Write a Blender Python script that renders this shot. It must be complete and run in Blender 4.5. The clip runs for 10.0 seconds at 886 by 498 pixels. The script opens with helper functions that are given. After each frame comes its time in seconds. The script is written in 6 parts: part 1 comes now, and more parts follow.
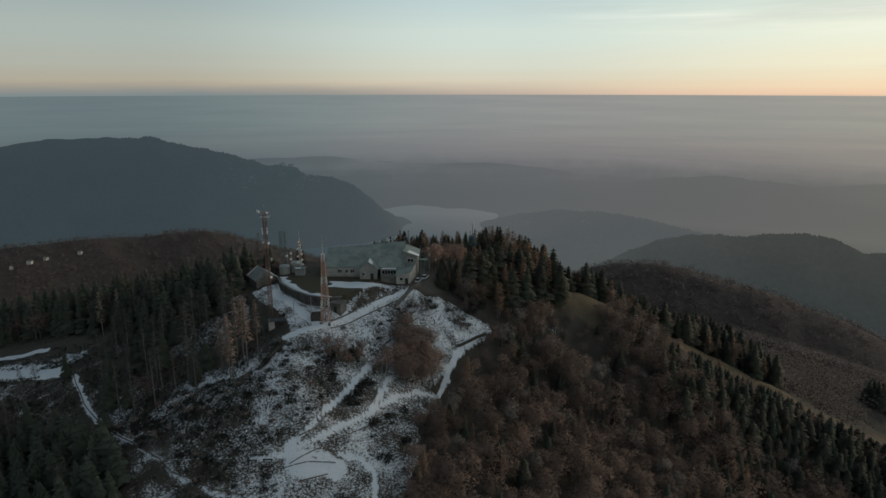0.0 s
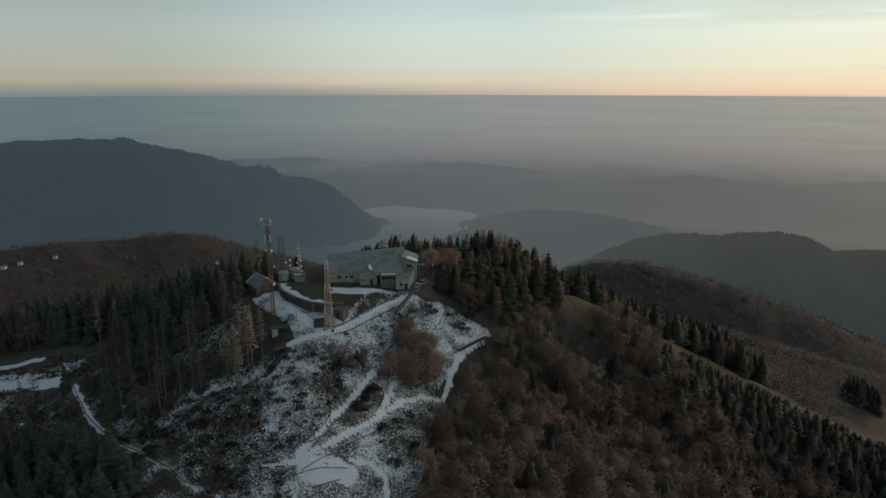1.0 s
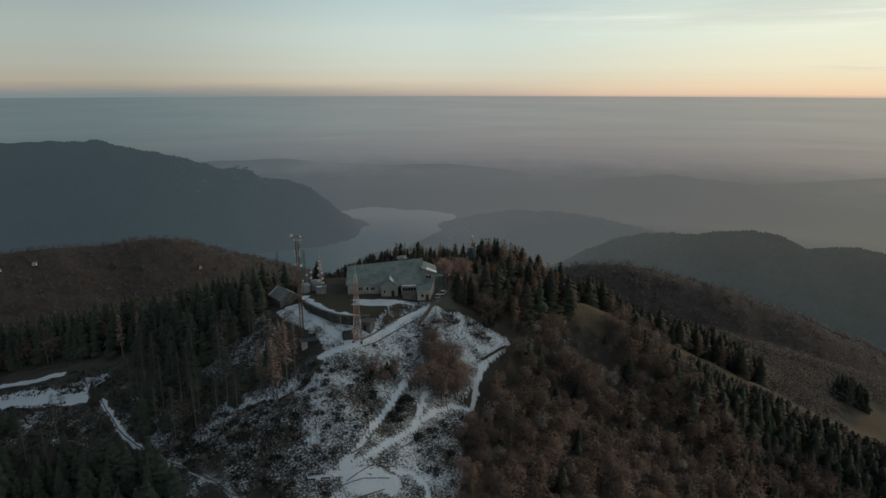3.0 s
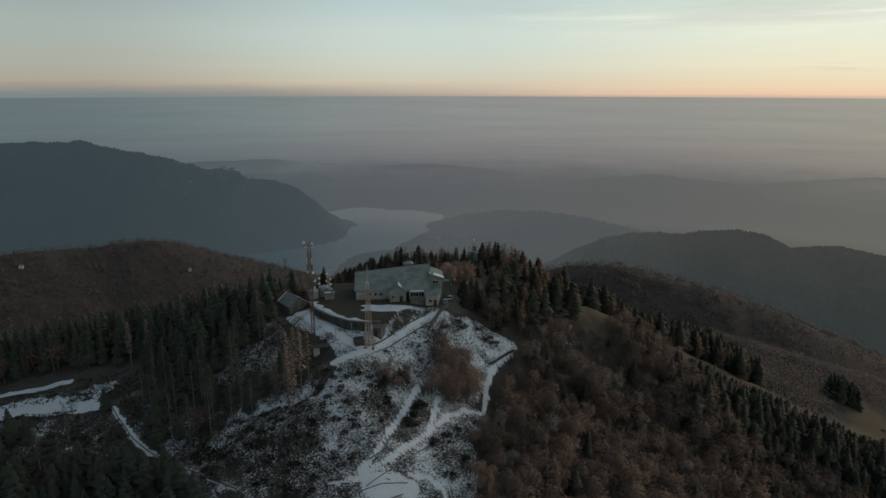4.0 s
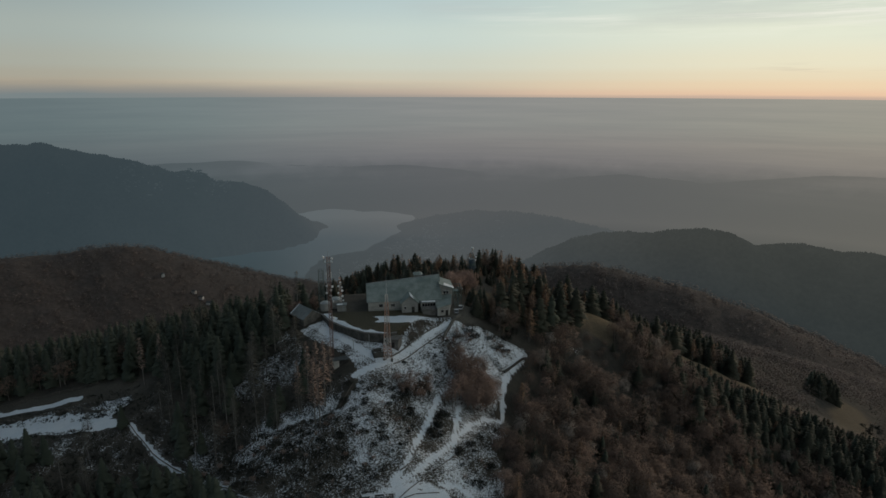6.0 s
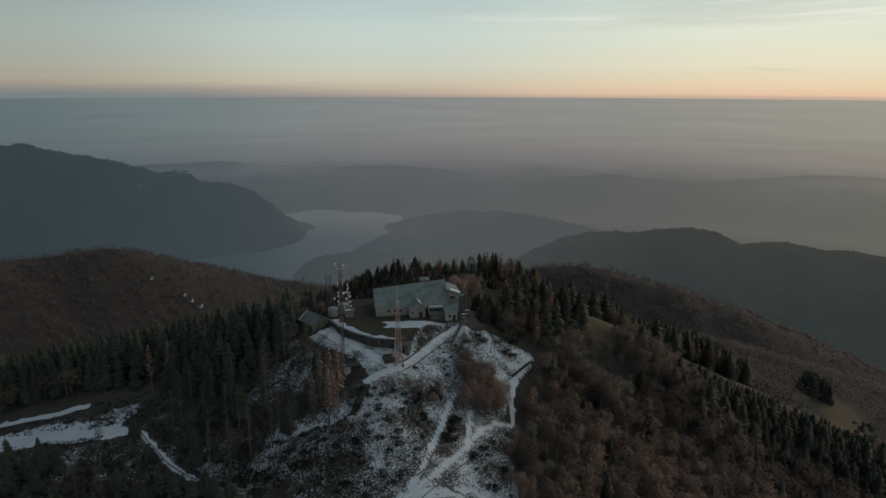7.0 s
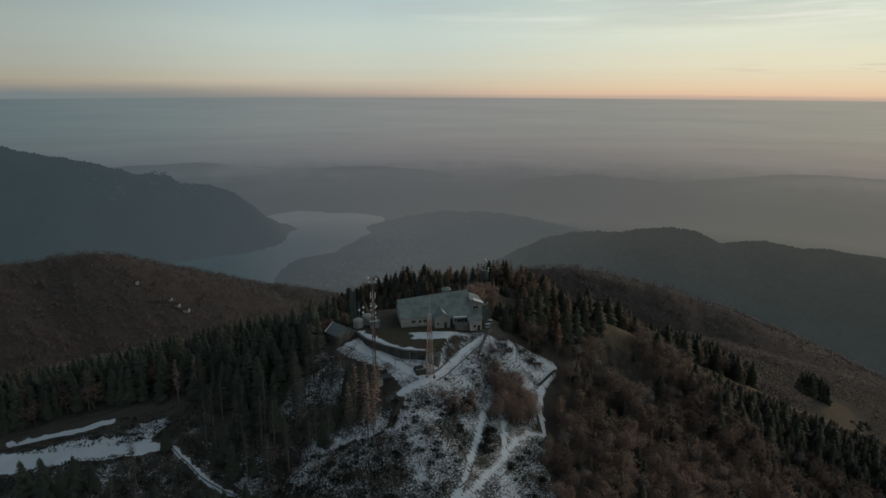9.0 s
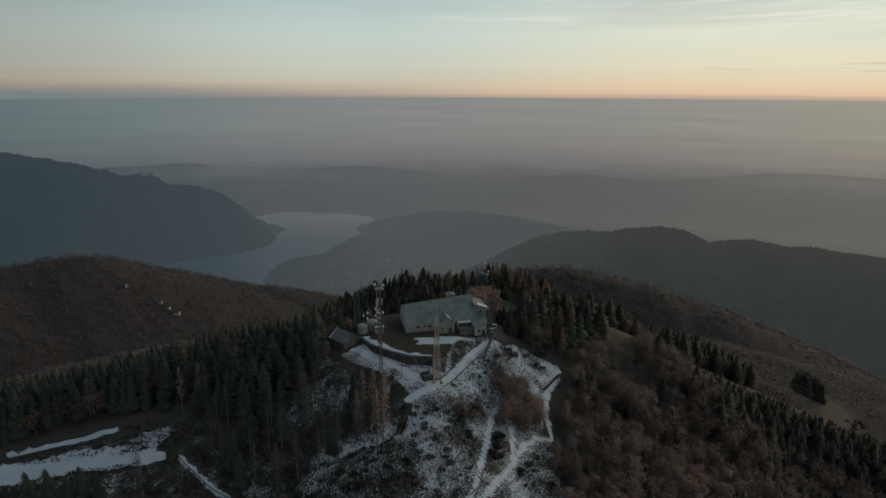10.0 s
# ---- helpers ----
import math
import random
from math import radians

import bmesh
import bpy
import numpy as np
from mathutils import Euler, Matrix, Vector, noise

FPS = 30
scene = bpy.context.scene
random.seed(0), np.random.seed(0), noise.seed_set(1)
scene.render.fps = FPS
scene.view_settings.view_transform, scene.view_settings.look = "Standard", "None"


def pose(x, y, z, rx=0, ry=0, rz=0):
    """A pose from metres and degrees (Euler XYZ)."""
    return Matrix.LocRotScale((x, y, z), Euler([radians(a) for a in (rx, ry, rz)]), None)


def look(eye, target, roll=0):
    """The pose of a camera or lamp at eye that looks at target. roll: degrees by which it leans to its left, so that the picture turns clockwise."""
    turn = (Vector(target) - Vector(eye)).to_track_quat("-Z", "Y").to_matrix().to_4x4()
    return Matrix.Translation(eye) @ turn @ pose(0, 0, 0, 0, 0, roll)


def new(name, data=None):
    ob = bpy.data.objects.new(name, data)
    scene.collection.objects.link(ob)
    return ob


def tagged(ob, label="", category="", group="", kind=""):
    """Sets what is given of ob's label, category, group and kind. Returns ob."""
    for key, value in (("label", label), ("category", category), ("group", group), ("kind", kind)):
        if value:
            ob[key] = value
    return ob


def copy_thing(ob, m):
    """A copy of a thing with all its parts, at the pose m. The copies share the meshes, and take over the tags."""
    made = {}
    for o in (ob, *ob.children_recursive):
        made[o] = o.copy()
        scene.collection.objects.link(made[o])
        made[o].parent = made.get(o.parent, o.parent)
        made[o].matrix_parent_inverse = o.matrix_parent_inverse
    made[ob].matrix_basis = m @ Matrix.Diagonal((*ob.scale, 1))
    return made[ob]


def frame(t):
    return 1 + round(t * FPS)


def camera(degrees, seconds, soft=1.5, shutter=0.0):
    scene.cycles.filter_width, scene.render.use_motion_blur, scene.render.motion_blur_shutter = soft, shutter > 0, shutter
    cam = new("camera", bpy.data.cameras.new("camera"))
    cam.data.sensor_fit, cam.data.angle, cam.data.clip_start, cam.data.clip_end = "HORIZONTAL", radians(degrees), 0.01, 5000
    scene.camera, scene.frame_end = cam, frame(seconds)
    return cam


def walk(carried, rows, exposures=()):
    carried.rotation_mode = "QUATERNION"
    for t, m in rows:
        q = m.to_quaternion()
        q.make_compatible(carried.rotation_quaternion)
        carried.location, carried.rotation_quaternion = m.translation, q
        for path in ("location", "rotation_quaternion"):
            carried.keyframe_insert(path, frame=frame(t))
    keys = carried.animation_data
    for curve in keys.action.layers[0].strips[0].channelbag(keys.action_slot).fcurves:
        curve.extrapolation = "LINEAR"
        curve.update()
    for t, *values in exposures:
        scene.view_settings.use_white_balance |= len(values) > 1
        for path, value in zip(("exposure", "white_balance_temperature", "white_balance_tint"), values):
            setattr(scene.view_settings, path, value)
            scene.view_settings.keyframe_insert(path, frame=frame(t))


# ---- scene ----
cam = camera(70.2, 10.0)
METRES, EYE, TILT, LEAN, TURN = 80.0, 60.0, -13.3, 0.0, 0.0
PATH = [
    (0, (1.703, 3.398, 62.864), (1.684, 5.334, 62.365), -0.1),
    (0.5, (-2.264, 2.012, 64.19), (-2.239, 3.949, 63.692), -0.0),
    (1, (-5.847, 0.833, 65.568), (-5.796, 2.769, 65.069), -0.0),
    (1.5, (-9.941, -0.446, 66.955), (-9.869, 1.489, 66.457), -0.0),
    (2, (-13.964, -1.505, 68.41), (-13.875, 0.429, 67.912), -0.0),
    (2.5, (-17.865, -2.436, 69.803), (-17.759, -0.502, 69.305), -0.0),
    (4, (-29.67, -4.852, 73.994), (-29.504, -2.922, 73.495), 0.1),
    (4.5, (-33.742, -5.426, 75.406), (-33.552, -3.499, 74.908), 0.2),
    (5, (-37.572, -5.906, 76.749), (-37.36, -3.981, 76.251), 0.2),
    (5.5, (-41.689, -6.363, 78.015), (-41.451, -4.441, 77.517), 0.2),
    (7, (-53.912, -7.192, 81.97), (-53.606, -5.28, 81.471), 0.3),
    (7.5, (-58.008, -7.58, 83.472), (-57.686, -5.671, 82.974), 0.3),
    (8, (-62.225, -7.077, 84.619), (-61.889, -5.17, 84.12), 0.3),
    (8.5, (-66.938, -6.259, 85.662), (-66.585, -4.355, 85.162), 0.3),
    (9, (-71.135, -5.464, 86.716), (-70.766, -3.563, 86.217), 0.4),
    (9.5, (-74.254, -4.795, 87.731), (-73.868, -2.897, 87.231), 0.4),
    (10, (-76.917, -3.68, 88.675), (-76.513, -1.786, 88.175), 0.3),
]
walk(cam, [(t, look(eye, target, 0.5 * roll)) for t, eye, target, roll in PATH], [(0, 0.14), (5, 0.02), (10, -0.10)])

# ---- sky and sun: clear dusk, the sun just down beyond the plain ----
SUN_AZ, SUN_EL = 58.0, 5.0


def ramp(tree, source, stops, mode="EASE"):
    n = tree.nodes.new("ShaderNodeValToRGB")
    n.color_ramp.interpolation = mode
    e = n.color_ramp.elements
    e[0].position, e[0].color = stops[0][0], (*stops[0][1], 1)
    e[1].position, e[1].color = stops[-1][0], (*stops[-1][1], 1)
    for p, c in stops[1:-1]:
        k = e.new(p)
        k.color = (*c, 1)
    tree.links.new(source, n.inputs["Fac"])
    return n.outputs["Color"]


def calc(tree, op, a, b=None, c=None, clamp=False):
    n = tree.nodes.new("ShaderNodeMath")
    n.operation, n.use_clamp = op, clamp
    for i, v in enumerate((a, b, c)):
        if v is None:
            continue
        if isinstance(v, (int, float)):
            n.inputs[i].default_value = v
        else:
            tree.links.new(v, n.inputs[i])
    return n.outputs[0]


def span(tree, v, a, b, c=0.0, d=1.0):
    n = tree.nodes.new("ShaderNodeMapRange")
    for i, k in enumerate((a, b, c, d)):
        n.inputs[i + 1].default_value = k
    tree.links.new(v, n.inputs[0])
    return n.outputs[0]


def blend(tree, fac, a, b, how="MIX"):
    n = tree.nodes.new("ShaderNodeMix")
    n.data_type, n.blend_type = "RGBA", how
    for sock, v in ((n.inputs[0], fac), (n.inputs[6], a), (n.inputs[7], b)):
        if isinstance(v, (int, float)):
            sock.default_value = v
        elif isinstance(v, tuple):
            sock.default_value = (*v, 1)
        else:
            tree.links.new(v, sock)
    return n.outputs[2]


def speckle(tree, where, scale, detail=4.0, rough_=0.55, stretch=None):
    n = tree.nodes.new("ShaderNodeTexNoise")
    n.inputs["Scale"].default_value, n.inputs["Detail"].default_value, n.inputs["Roughness"].default_value = scale, detail, rough_
    if stretch:
        m = tree.nodes.new("ShaderNodeMapping")
        m.inputs["Scale"].default_value = stretch
        tree.links.new(where, m.inputs["Vector"])
        where = m.outputs["Vector"]
    tree.links.new(where, n.inputs["Vector"])
    return n.outputs["Fac"]


def sky():
    w = bpy.data.worlds.new("dusk_sky")
    scene.world = w
    w.use_nodes = True
    t = w.node_tree
    t.nodes.clear()
    co = t.nodes.new("ShaderNodeTexCoord")
    sep = t.nodes.new("ShaderNodeSeparateXYZ")
    t.links.new(co.outputs["Generated"], sep.inputs[0])
    x, y, z = sep.outputs
    up = calc(t, "SQRT", calc(t, "MAXIMUM", calc(t, "ADD", z, 0.0165), 0.0))
    col = ramp(t, up, [(0.0, (0.37, 0.315, 0.285)), (0.05, (0.52, 0.405, 0.335)), (0.085, (0.655, 0.495, 0.385)), (0.14, (0.675, 0.57, 0.44)), (0.18, (0.66, 0.615, 0.50)), (0.22, (0.66, 0.665, 0.57)),
                       (0.30, (0.63, 0.70, 0.65)), (0.38, (0.53, 0.63, 0.63)), (0.60, (0.245, 0.315, 0.365)), (1.0, (0.125, 0.175, 0.22))])
    # brighter and yellower towards the sunset, dim on the far side
    side = calc(t, "ADD", calc(t, "MULTIPLY", x, math.sin(radians(SUN_AZ))), calc(t, "MULTIPLY", y, math.cos(radians(SUN_AZ))))
    lit = ramp(t, span(t, side, -1, 1), [(0.0, (0.42, 0.45, 0.50)), (0.55, (0.60, 0.615, 0.615)), (0.80, (0.92, 0.955, 0.95)), (1.0, (1.28, 1.18, 1.02))])
    col = blend(t, 1.0, col, lit, "MULTIPLY")
    az = calc(t, "ARCTAN2", x, y)
    # grey-blue haze on the horizon away from the sunset, with an uneven top
    wisp = t.nodes.new("ShaderNodeCombineXYZ")
    t.links.new(calc(t, "MULTIPLY", az, 5.0), wisp.inputs[0])
    t.links.new(calc(t, "MULTIPLY", z, 60.0), wisp.inputs[1])
    bank = calc(t, "ADD", z, calc(t, "MULTIPLY", calc(t, "SUBTRACT", speckle(t, wisp.outputs[0], 1.4, 4.0, 0.55), 0.5), 0.010))
    veil = calc(t, "MULTIPLY", span(t, bank, 0.008, -0.0105), span(t, az, 0.30, -0.38))
    col = blend(t, veil, col, (0.195, 0.232, 0.238))
    # a low rosy bank under the brightest part
    low_bank = calc(t, "MULTIPLY", calc(t, "MULTIPLY", span(t, bank, -0.0095, -0.0135), span(t, az, 0.25, 0.6)), 0.42)
    col = blend(t, low_bank, col, (0.50, 0.385, 0.34))
    # thin streaks of cloud
    comb = t.nodes.new("ShaderNodeCombineXYZ")
    t.links.new(az, comb.inputs[0])
    t.links.new(calc(t, "MULTIPLY", z, 11.0), comb.inputs[1])
    streak = speckle(t, comb.outputs[0], 2.3, 5.0, 0.55)
    where = calc(t, "MULTIPLY", span(t, streak, 0.46, 0.62), span(t, az, -0.1, 0.5))
    where = calc(t, "MULTIPLY", where, span(t, z, 0.05, 0.12))
    col = blend(t, calc(t, "MULTIPLY", where, 0.6), col, (0.50, 0.52, 0.50))
    bright = speckle(t, comb.outputs[0], 3.1, 6.0, 0.6, (1, 1.7, 1))
    where = calc(t, "MULTIPLY", calc(t, "MULTIPLY", span(t, bright, 0.50, 0.66), span(t, az, 0.1, 0.7)), span(t, z, 0.06, 0.10))
    col = blend(t, calc(t, "MULTIPLY", where, 0.75), col, (1.0, 0.97, 0.87))
    small = speckle(t, comb.outputs[0], 9.0, 3.0, 0.5, (1, 2.2, 1))
    band = calc(t, "MULTIPLY", calc(t, "MULTIPLY", span(t, z, 0.012, 0.02), span(t, z, 0.034, 0.026)), span(t, az, 0.55, 0.8))
    col = blend(t, calc(t, "MULTIPLY", calc(t, "MULTIPLY", band, span(t, small, 0.55, 0.66)), 0.5), col, (0.42, 0.34, 0.30))
    bg = t.nodes.new("ShaderNodeBackground")
    bg.inputs["Strength"].default_value = 1.0
    t.links.new(col, bg.inputs["Color"])
    out = t.nodes.new("ShaderNodeOutputWorld")
    t.links.new(bg.outputs[0], out.inputs[0])


sky()
lamp = bpy.data.lights.new("sun", "SUN")
lamp.energy, lamp.angle, lamp.color = 0.78, radians(14), (1.0, 0.70, 0.47)
sun = new("sun", lamp)
a_, e_ = radians(SUN_AZ), radians(SUN_EL)
sun.matrix_world = look((300 * math.sin(a_), 300 * math.cos(a_), 300 * math.tan(e_)), (0, 0, 0))
# ---- the lie of the land ----
EYE0 = np.array((-41.7, -6.4, 78.0))   # the middle of the flight; bearings below are taken from here
LAKE_Z = -1050.0


def bearing(az, el, dist):
    """A place from its bearing, its elevation angle and its distance on the map."""
    a = radians(az)
    return (EYE0[0] + dist * math.sin(a), EYE0[1] + dist * math.cos(a), EYE0[2] + dist * math.tan(radians(el)))


def lattice(seed):
    return np.random.RandomState(seed).rand(256, 256)


LATTICES = [lattice(11 + k) for k in range(6)]


def rough(x, y, size, k=0):
    """Smooth random relief of -1 to 1 with bumps about size metres wide."""
    u, v = x / size + 37.3 * k, y / size + 11.9 * k
    iu, iv = np.floor(u).astype(int), np.floor(v).astype(int)
    fu, fv = u - iu, v - iv
    fu, fv = fu * fu * (3 - 2 * fu), fv * fv * (3 - 2 * fv)
    g = LATTICES[k % 6]
    a, b = g[iu % 256, iv % 256], g[(iu + 1) % 256, iv % 256]
    c, d = g[iu % 256, (iv + 1) % 256], g[(iu + 1) % 256, (iv + 1) % 256]
    return 2 * ((a * (1 - fu) + b * fu) * (1 - fv) + (c * (1 - fu) + d * fu) * fv) - 1


def to_line(x, y, pts):
    """Distance from the places to a line of points, the height along it at the nearest place, and the signed side."""
    best, high = np.full(np.shape(x), 1e12), np.zeros(np.shape(x))
    for p, q in zip(pts[:-1], pts[1:]):
        dx, dy = q[0] - p[0], q[1] - p[1]
        s = np.clip(((x - p[0]) * dx + (y - p[1]) * dy) / (dx * dx + dy * dy), 0, 1)
        d = np.hypot(x - p[0] - s * dx, y - p[1] - s * dy)
        near = d < best
        best = np.where(near, d, best)
        if len(p) > 2:
            high = np.where(near, p[2] + s * (q[2] - p[2]), high)
    return best, high


# crest lines: points, the fall of the flanks, the width of the rounded top
CRESTS = [
    ([(-62, 226, -6.0), (-44, 218, -4.2), (-30, 216, -4.2), (-16, 224, -4.6)], 0.70, 13),
    ([(-14, 226, -4.6), (20, 238, -11.5), (51, 245, -18), (92, 256, -41), (112, 256, -51), (132, 251, -60), (156, 242, -71), (188, 242, -87), (225, 272, -107), (262, 318, -126), (420, 420, -205)], 0.68, 9),
    ([(-44, 205, -4.8), (-41, 189, -9.6), (-45, 170, -14.5), (-46, 138, -28), (-48, 100, -47), (-52, 0, -100), (-60, -200, -190)], 0.46, 6),
    ([(-62, 226, -6.5), (-90, 232, -17), (-130, 240, -27), (-200, 250, -42), (-300, 262, -66), (-460, 300, -120)], 0.38, 8),
    ([(-18, 236, -6.5), (0, 280, -13), (13, 312, -19), (32, 390, -52), (60, 560, -140)], 0.62, 18),
    ([(13, 312, -19), (-16, 345, -28.5), (-42, 355, -44), (-80, 345, -60)], 0.5, 12),
    ([(-62, 228, -7), (-74, 300, -41), (-90, 360, -68)], 0.48, 8),
    ([(92, 256, -45), (150, 340, -76), (200, 450, -130)], 0.40, 10),
    ([(-124, 200, -31.5), (-148, 190, -33), (-152, 120, -64), (-160, 0, -120)], 0.42, 12),
    ([(20, 160, -40), (60, 100, -77), (60, 0, -125)], 0.42, 12),
    ([bearing(-60, -13.3, 1250), bearing(-34, -12.6, 1300), bearing(-28.9, -12.46, 1320), bearing(-26.8, -12.58, 1330), bearing(-23.7, -12.70, 1340), bearing(-22.5, -12.63, 1340), bearing(-21.5, -12.62, 1345), bearing(-20.4, -12.70, 1350), bearing(-19.2, -13.51, 1360), bearing(-17.5, -15.09, 1380), bearing(-15.3, -15.61, 1400), bearing(-12.6, -16.60, 1430), bearing(-10.3, -18.35, 1450), bearing(-8.3, -18.43, 1470), bearing(-5.8, -16.97, 1490), bearing(-4, -18.82, 1500), bearing(0, -20.8, 1500), bearing(3, -24, 1500)], 0.45, 40),
    ([bearing(13.5, -17.6, 940), bearing(15.6, -17.87, 935), bearing(17.4, -17.14, 930), bearing(18.9, -15.89, 930), bearing(20.95, -15.62, 925), bearing(22.95, -15.83, 920), bearing(24.95, -16.27, 910), bearing(28.3, -16.73, 900), bearing(30.7, -18.31, 900), bearing(33.0, -17.78, 900), bearing(34.9, -19.57, 890), bearing(37.5, -21.09, 880), bearing(44, -22.0, 860), bearing(65, -28, 800)], 0.50, 40),
]
FAR_CRESTS = [
    ([bearing(-60, -5, 5200), bearing(-30, -3.95, 5200), bearing(-26.9, -4.2, 5150), bearing(-26.0, -4.11, 5130), bearing(-24.9, -4.04, 5100), bearing(-24.0, -4.23, 5100), bearing(-22.9, -4.69, 5080), bearing(-22.0, -4.88, 5060), bearing(-20.4, -5.12, 5050), bearing(-19.4, -5.42, 5020), bearing(-18.0, -5.91, 5000), bearing(-17.0, -6.46, 5000), bearing(-15.95, -6.68, 4960), bearing(-14.4, -6.54, 4950), bearing(-13.5, -6.81, 4940), bearing(-12.7, -8.36, 4920), bearing(-11.8, -7.80, 4900), bearing(-9.7, -8.14, 4900), bearing(-8.3, -8.64, 4930), bearing(-6.9, -9.78, 4980), bearing(-5.5, -10.92, 5050), bearing(-4.2, -11.58, 5130), bearing(-2.6, -12.0, 5220)], 1.0, 25),
    ([bearing(-22, -6.60, 9700), bearing(-18, -6.36, 9700), bearing(-15.5, -6.26, 9700), bearing(-13.5, -6.30, 9700), bearing(-11.2, -6.22, 9700), bearing(-9.6, -6.42, 9650), bearing(-7.5, -6.75, 9600), bearing(-4, -7.2, 9500)], 0.15, 300),
    ([bearing(-6, -7.3, 9600), bearing(-4.3, -7.1, 9400), bearing(-1.8, -6.95, 9100), bearing(1.7, -6.9, 8800), bearing(3.8, -6.87, 8700), bearing(6.9, -7.14, 8500), bearing(9.4, -7.4, 8300), bearing(11.5, -7.98, 8100), bearing(15.6, -8.3, 8000)], 0.16, 200),
    ([bearing(15, -8.5, 7500), bearing(18.6, -8.2, 7300), bearing(20.5, -8.05, 7250), bearing(21.5, -7.65, 7200), bearing(23.4, -7.42, 7200), bearing(24.6, -7.48, 7200), bearing(25.3, -7.7, 7200), bearing(27.6, -7.63, 7300), bearing(29.4, -8.05, 7400), bearing(32, -7.72, 7800), bearing(36.1, -7.12, 8600), bearing(39.8, -6.6, 9200), bearing(42.3, -6.5, 9500), bearing(60, -6.3, 9500)], 0.2, 120),
    ([bearing(5.0, -12.25, 5120), bearing(5.9, -11.7, 5130), bearing(7.9, -11.3, 5150), bearing(10.5, -10.98, 5150), bearing(13.1, -10.94, 5100), bearing(15.7, -11.1, 5000), bearing(18.2, -11.4, 4900), bearing(20.3, -11.8, 4850), bearing(24, -12.5, 4800)], 0.34, 40),
    ([bearing(13.2, -17.2, 2480), bearing(14.6, -19.70, 2500), bearing(16.4, -17.80, 2500), bearing(18.3, -13.98, 2500), bearing(20.8, -12.85, 2500), bearing(22.3, -12.52, 2500), bearing(25.6, -12.19, 2510), bearing(28, -11.74, 2520), bearing(29.3, -11.54, 2530), bearing(32, -11.54, 2550), bearing(33.1, -11.78, 2560), bearing(34.7, -12.52, 2600), bearing(36.7, -12.21, 2620), bearing(38.3, -11.89, 2640), bearing(39.8, -12.01, 2660), bearing(40.6, -12.24, 2670), bearing(43, -12.10, 2690), bearing(65, -12, 2700)], 0.66, 30),
]


TERRACE_WALL = [(-60, 223), (-57, 215.5), (-51, 208), (-44.5, 202.5), (-38, 200.3), (-32.5, 202.5), (-29, 208), (-26, 214), (-23, 218)]


def inside(x, y, loop):
    """Whether the places lie within a loop of points."""
    odd = np.zeros(np.shape(x), bool)
    for p, q in zip(loop, loop[1:] + loop[:1]):
        if p[1] != q[1]:
            odd ^= ((p[1] > y) != (q[1] > y)) & (x < (q[0] - p[0]) * (y - p[1]) / (q[1] - p[1]) + p[0])
    return odd


def flank(x, y, pts, fall, top):
    best = np.full(np.shape(x), -1e9)
    for k in range(len(pts) - 1):
        d, high = to_line(x, y, pts[k:k + 2])
        best = np.maximum(best, high - fall * (np.sqrt(d * d + top * top) - top))
    return best


def land(x, y):
    """The height of the bare ground in true places."""
    x, y = np.asarray(x, float), np.asarray(y, float)
    r = np.hypot(x - EYE0[0], y - EYE0[1])
    h = np.full(x.shape, -5000.0)
    soft = 4.0 + 0.012 * np.clip(r - 300, 0, 2500)
    for pts, fall, top in CRESTS + FAR_CRESTS:
        k = flank(x, y, pts, fall, top)
        t = np.clip(0.5 + 0.5 * (k - h) / soft, 0, 1)
        h = h * (1 - t) + k * t + soft * t * (1 - t)
    far = np.clip((r - 700) / 2500, 0, 1)
    gully = 0.5 * rough(x, y, 38, 0) + 0.25 * rough(x, y, 14, 1)
    h = h + np.clip((r - 150) / 800, 0, 1) * gully * 5 + far * (12 * rough(x, y, 170, 2) + 6 * rough(x, y, 70, 3) + np.clip((r - 3000) / 1500, 0, 1) * 9 * rough(x, y, 110, 4)) * np.clip((h + 1040) / 200, 0, 1)
    near = np.clip((420 - r) / 120, 0, 1)
    h = h + near * (0.35 * rough(x, y, 7, 4) + 0.16 * rough(x, y, 2.6, 5))
    # the levelled terrace in front of the lodge, held up by a wall, and the yard beside it
    d, _ = to_line(x, y, TERRACE_WALL)
    flat = inside(x, y, TERRACE_WALL + [(-20, 246), (-60, 246)])
    h = np.where(flat, -4.5 + 0.05 * rough(x, y, 5, 1), h)
    below = ~flat & (d < 14) & (y < 221) & (x < -27)
    h = np.where(below, np.minimum(h, -7.4 - 0.12 * d + 1.6 * np.clip((-48 - x) / 8, 0, 1) + 3.0 * np.clip((x + 34) / 8, 0, 1)), h)
    d, _ = to_line(x, y, [(-14, 219), (-10, 226)])
    h = h + np.clip((9 - d) / 5, 0, 1) * ~flat * (-5.3 - h)
    return np.maximum(h, LAKE_Z - 3 + 6 * np.clip((r - 6200) / 500, 0, 1))

# ---- materials ----
def surface(name, rough_=0.8, metal=0.0):
    m = bpy.data.materials.new(name)
    m.use_nodes = True
    t = m.node_tree
    p = t.nodes["Principled BSDF"]
    p.inputs["Roughness"].default_value, p.inputs["Metallic"].default_value = rough_, metal
    p.inputs["Specular IOR Level"].default_value = 0.25
    return m, t, p


def here(t):
    return t.nodes.new("ShaderNodeNewGeometry").outputs["Position"]


def own(t):
    return t.nodes.new("ShaderNodeTexCoord").outputs["Object"]


def bump(t, p, height, strength, dist):
    b = t.nodes.new("ShaderNodeBump")
    b.inputs["Strength"].default_value, b.inputs["Distance"].default_value = strength, dist
    t.links.new(height, b.inputs["Height"])
    t.links.new(b.outputs[0], p.inputs["Normal"])


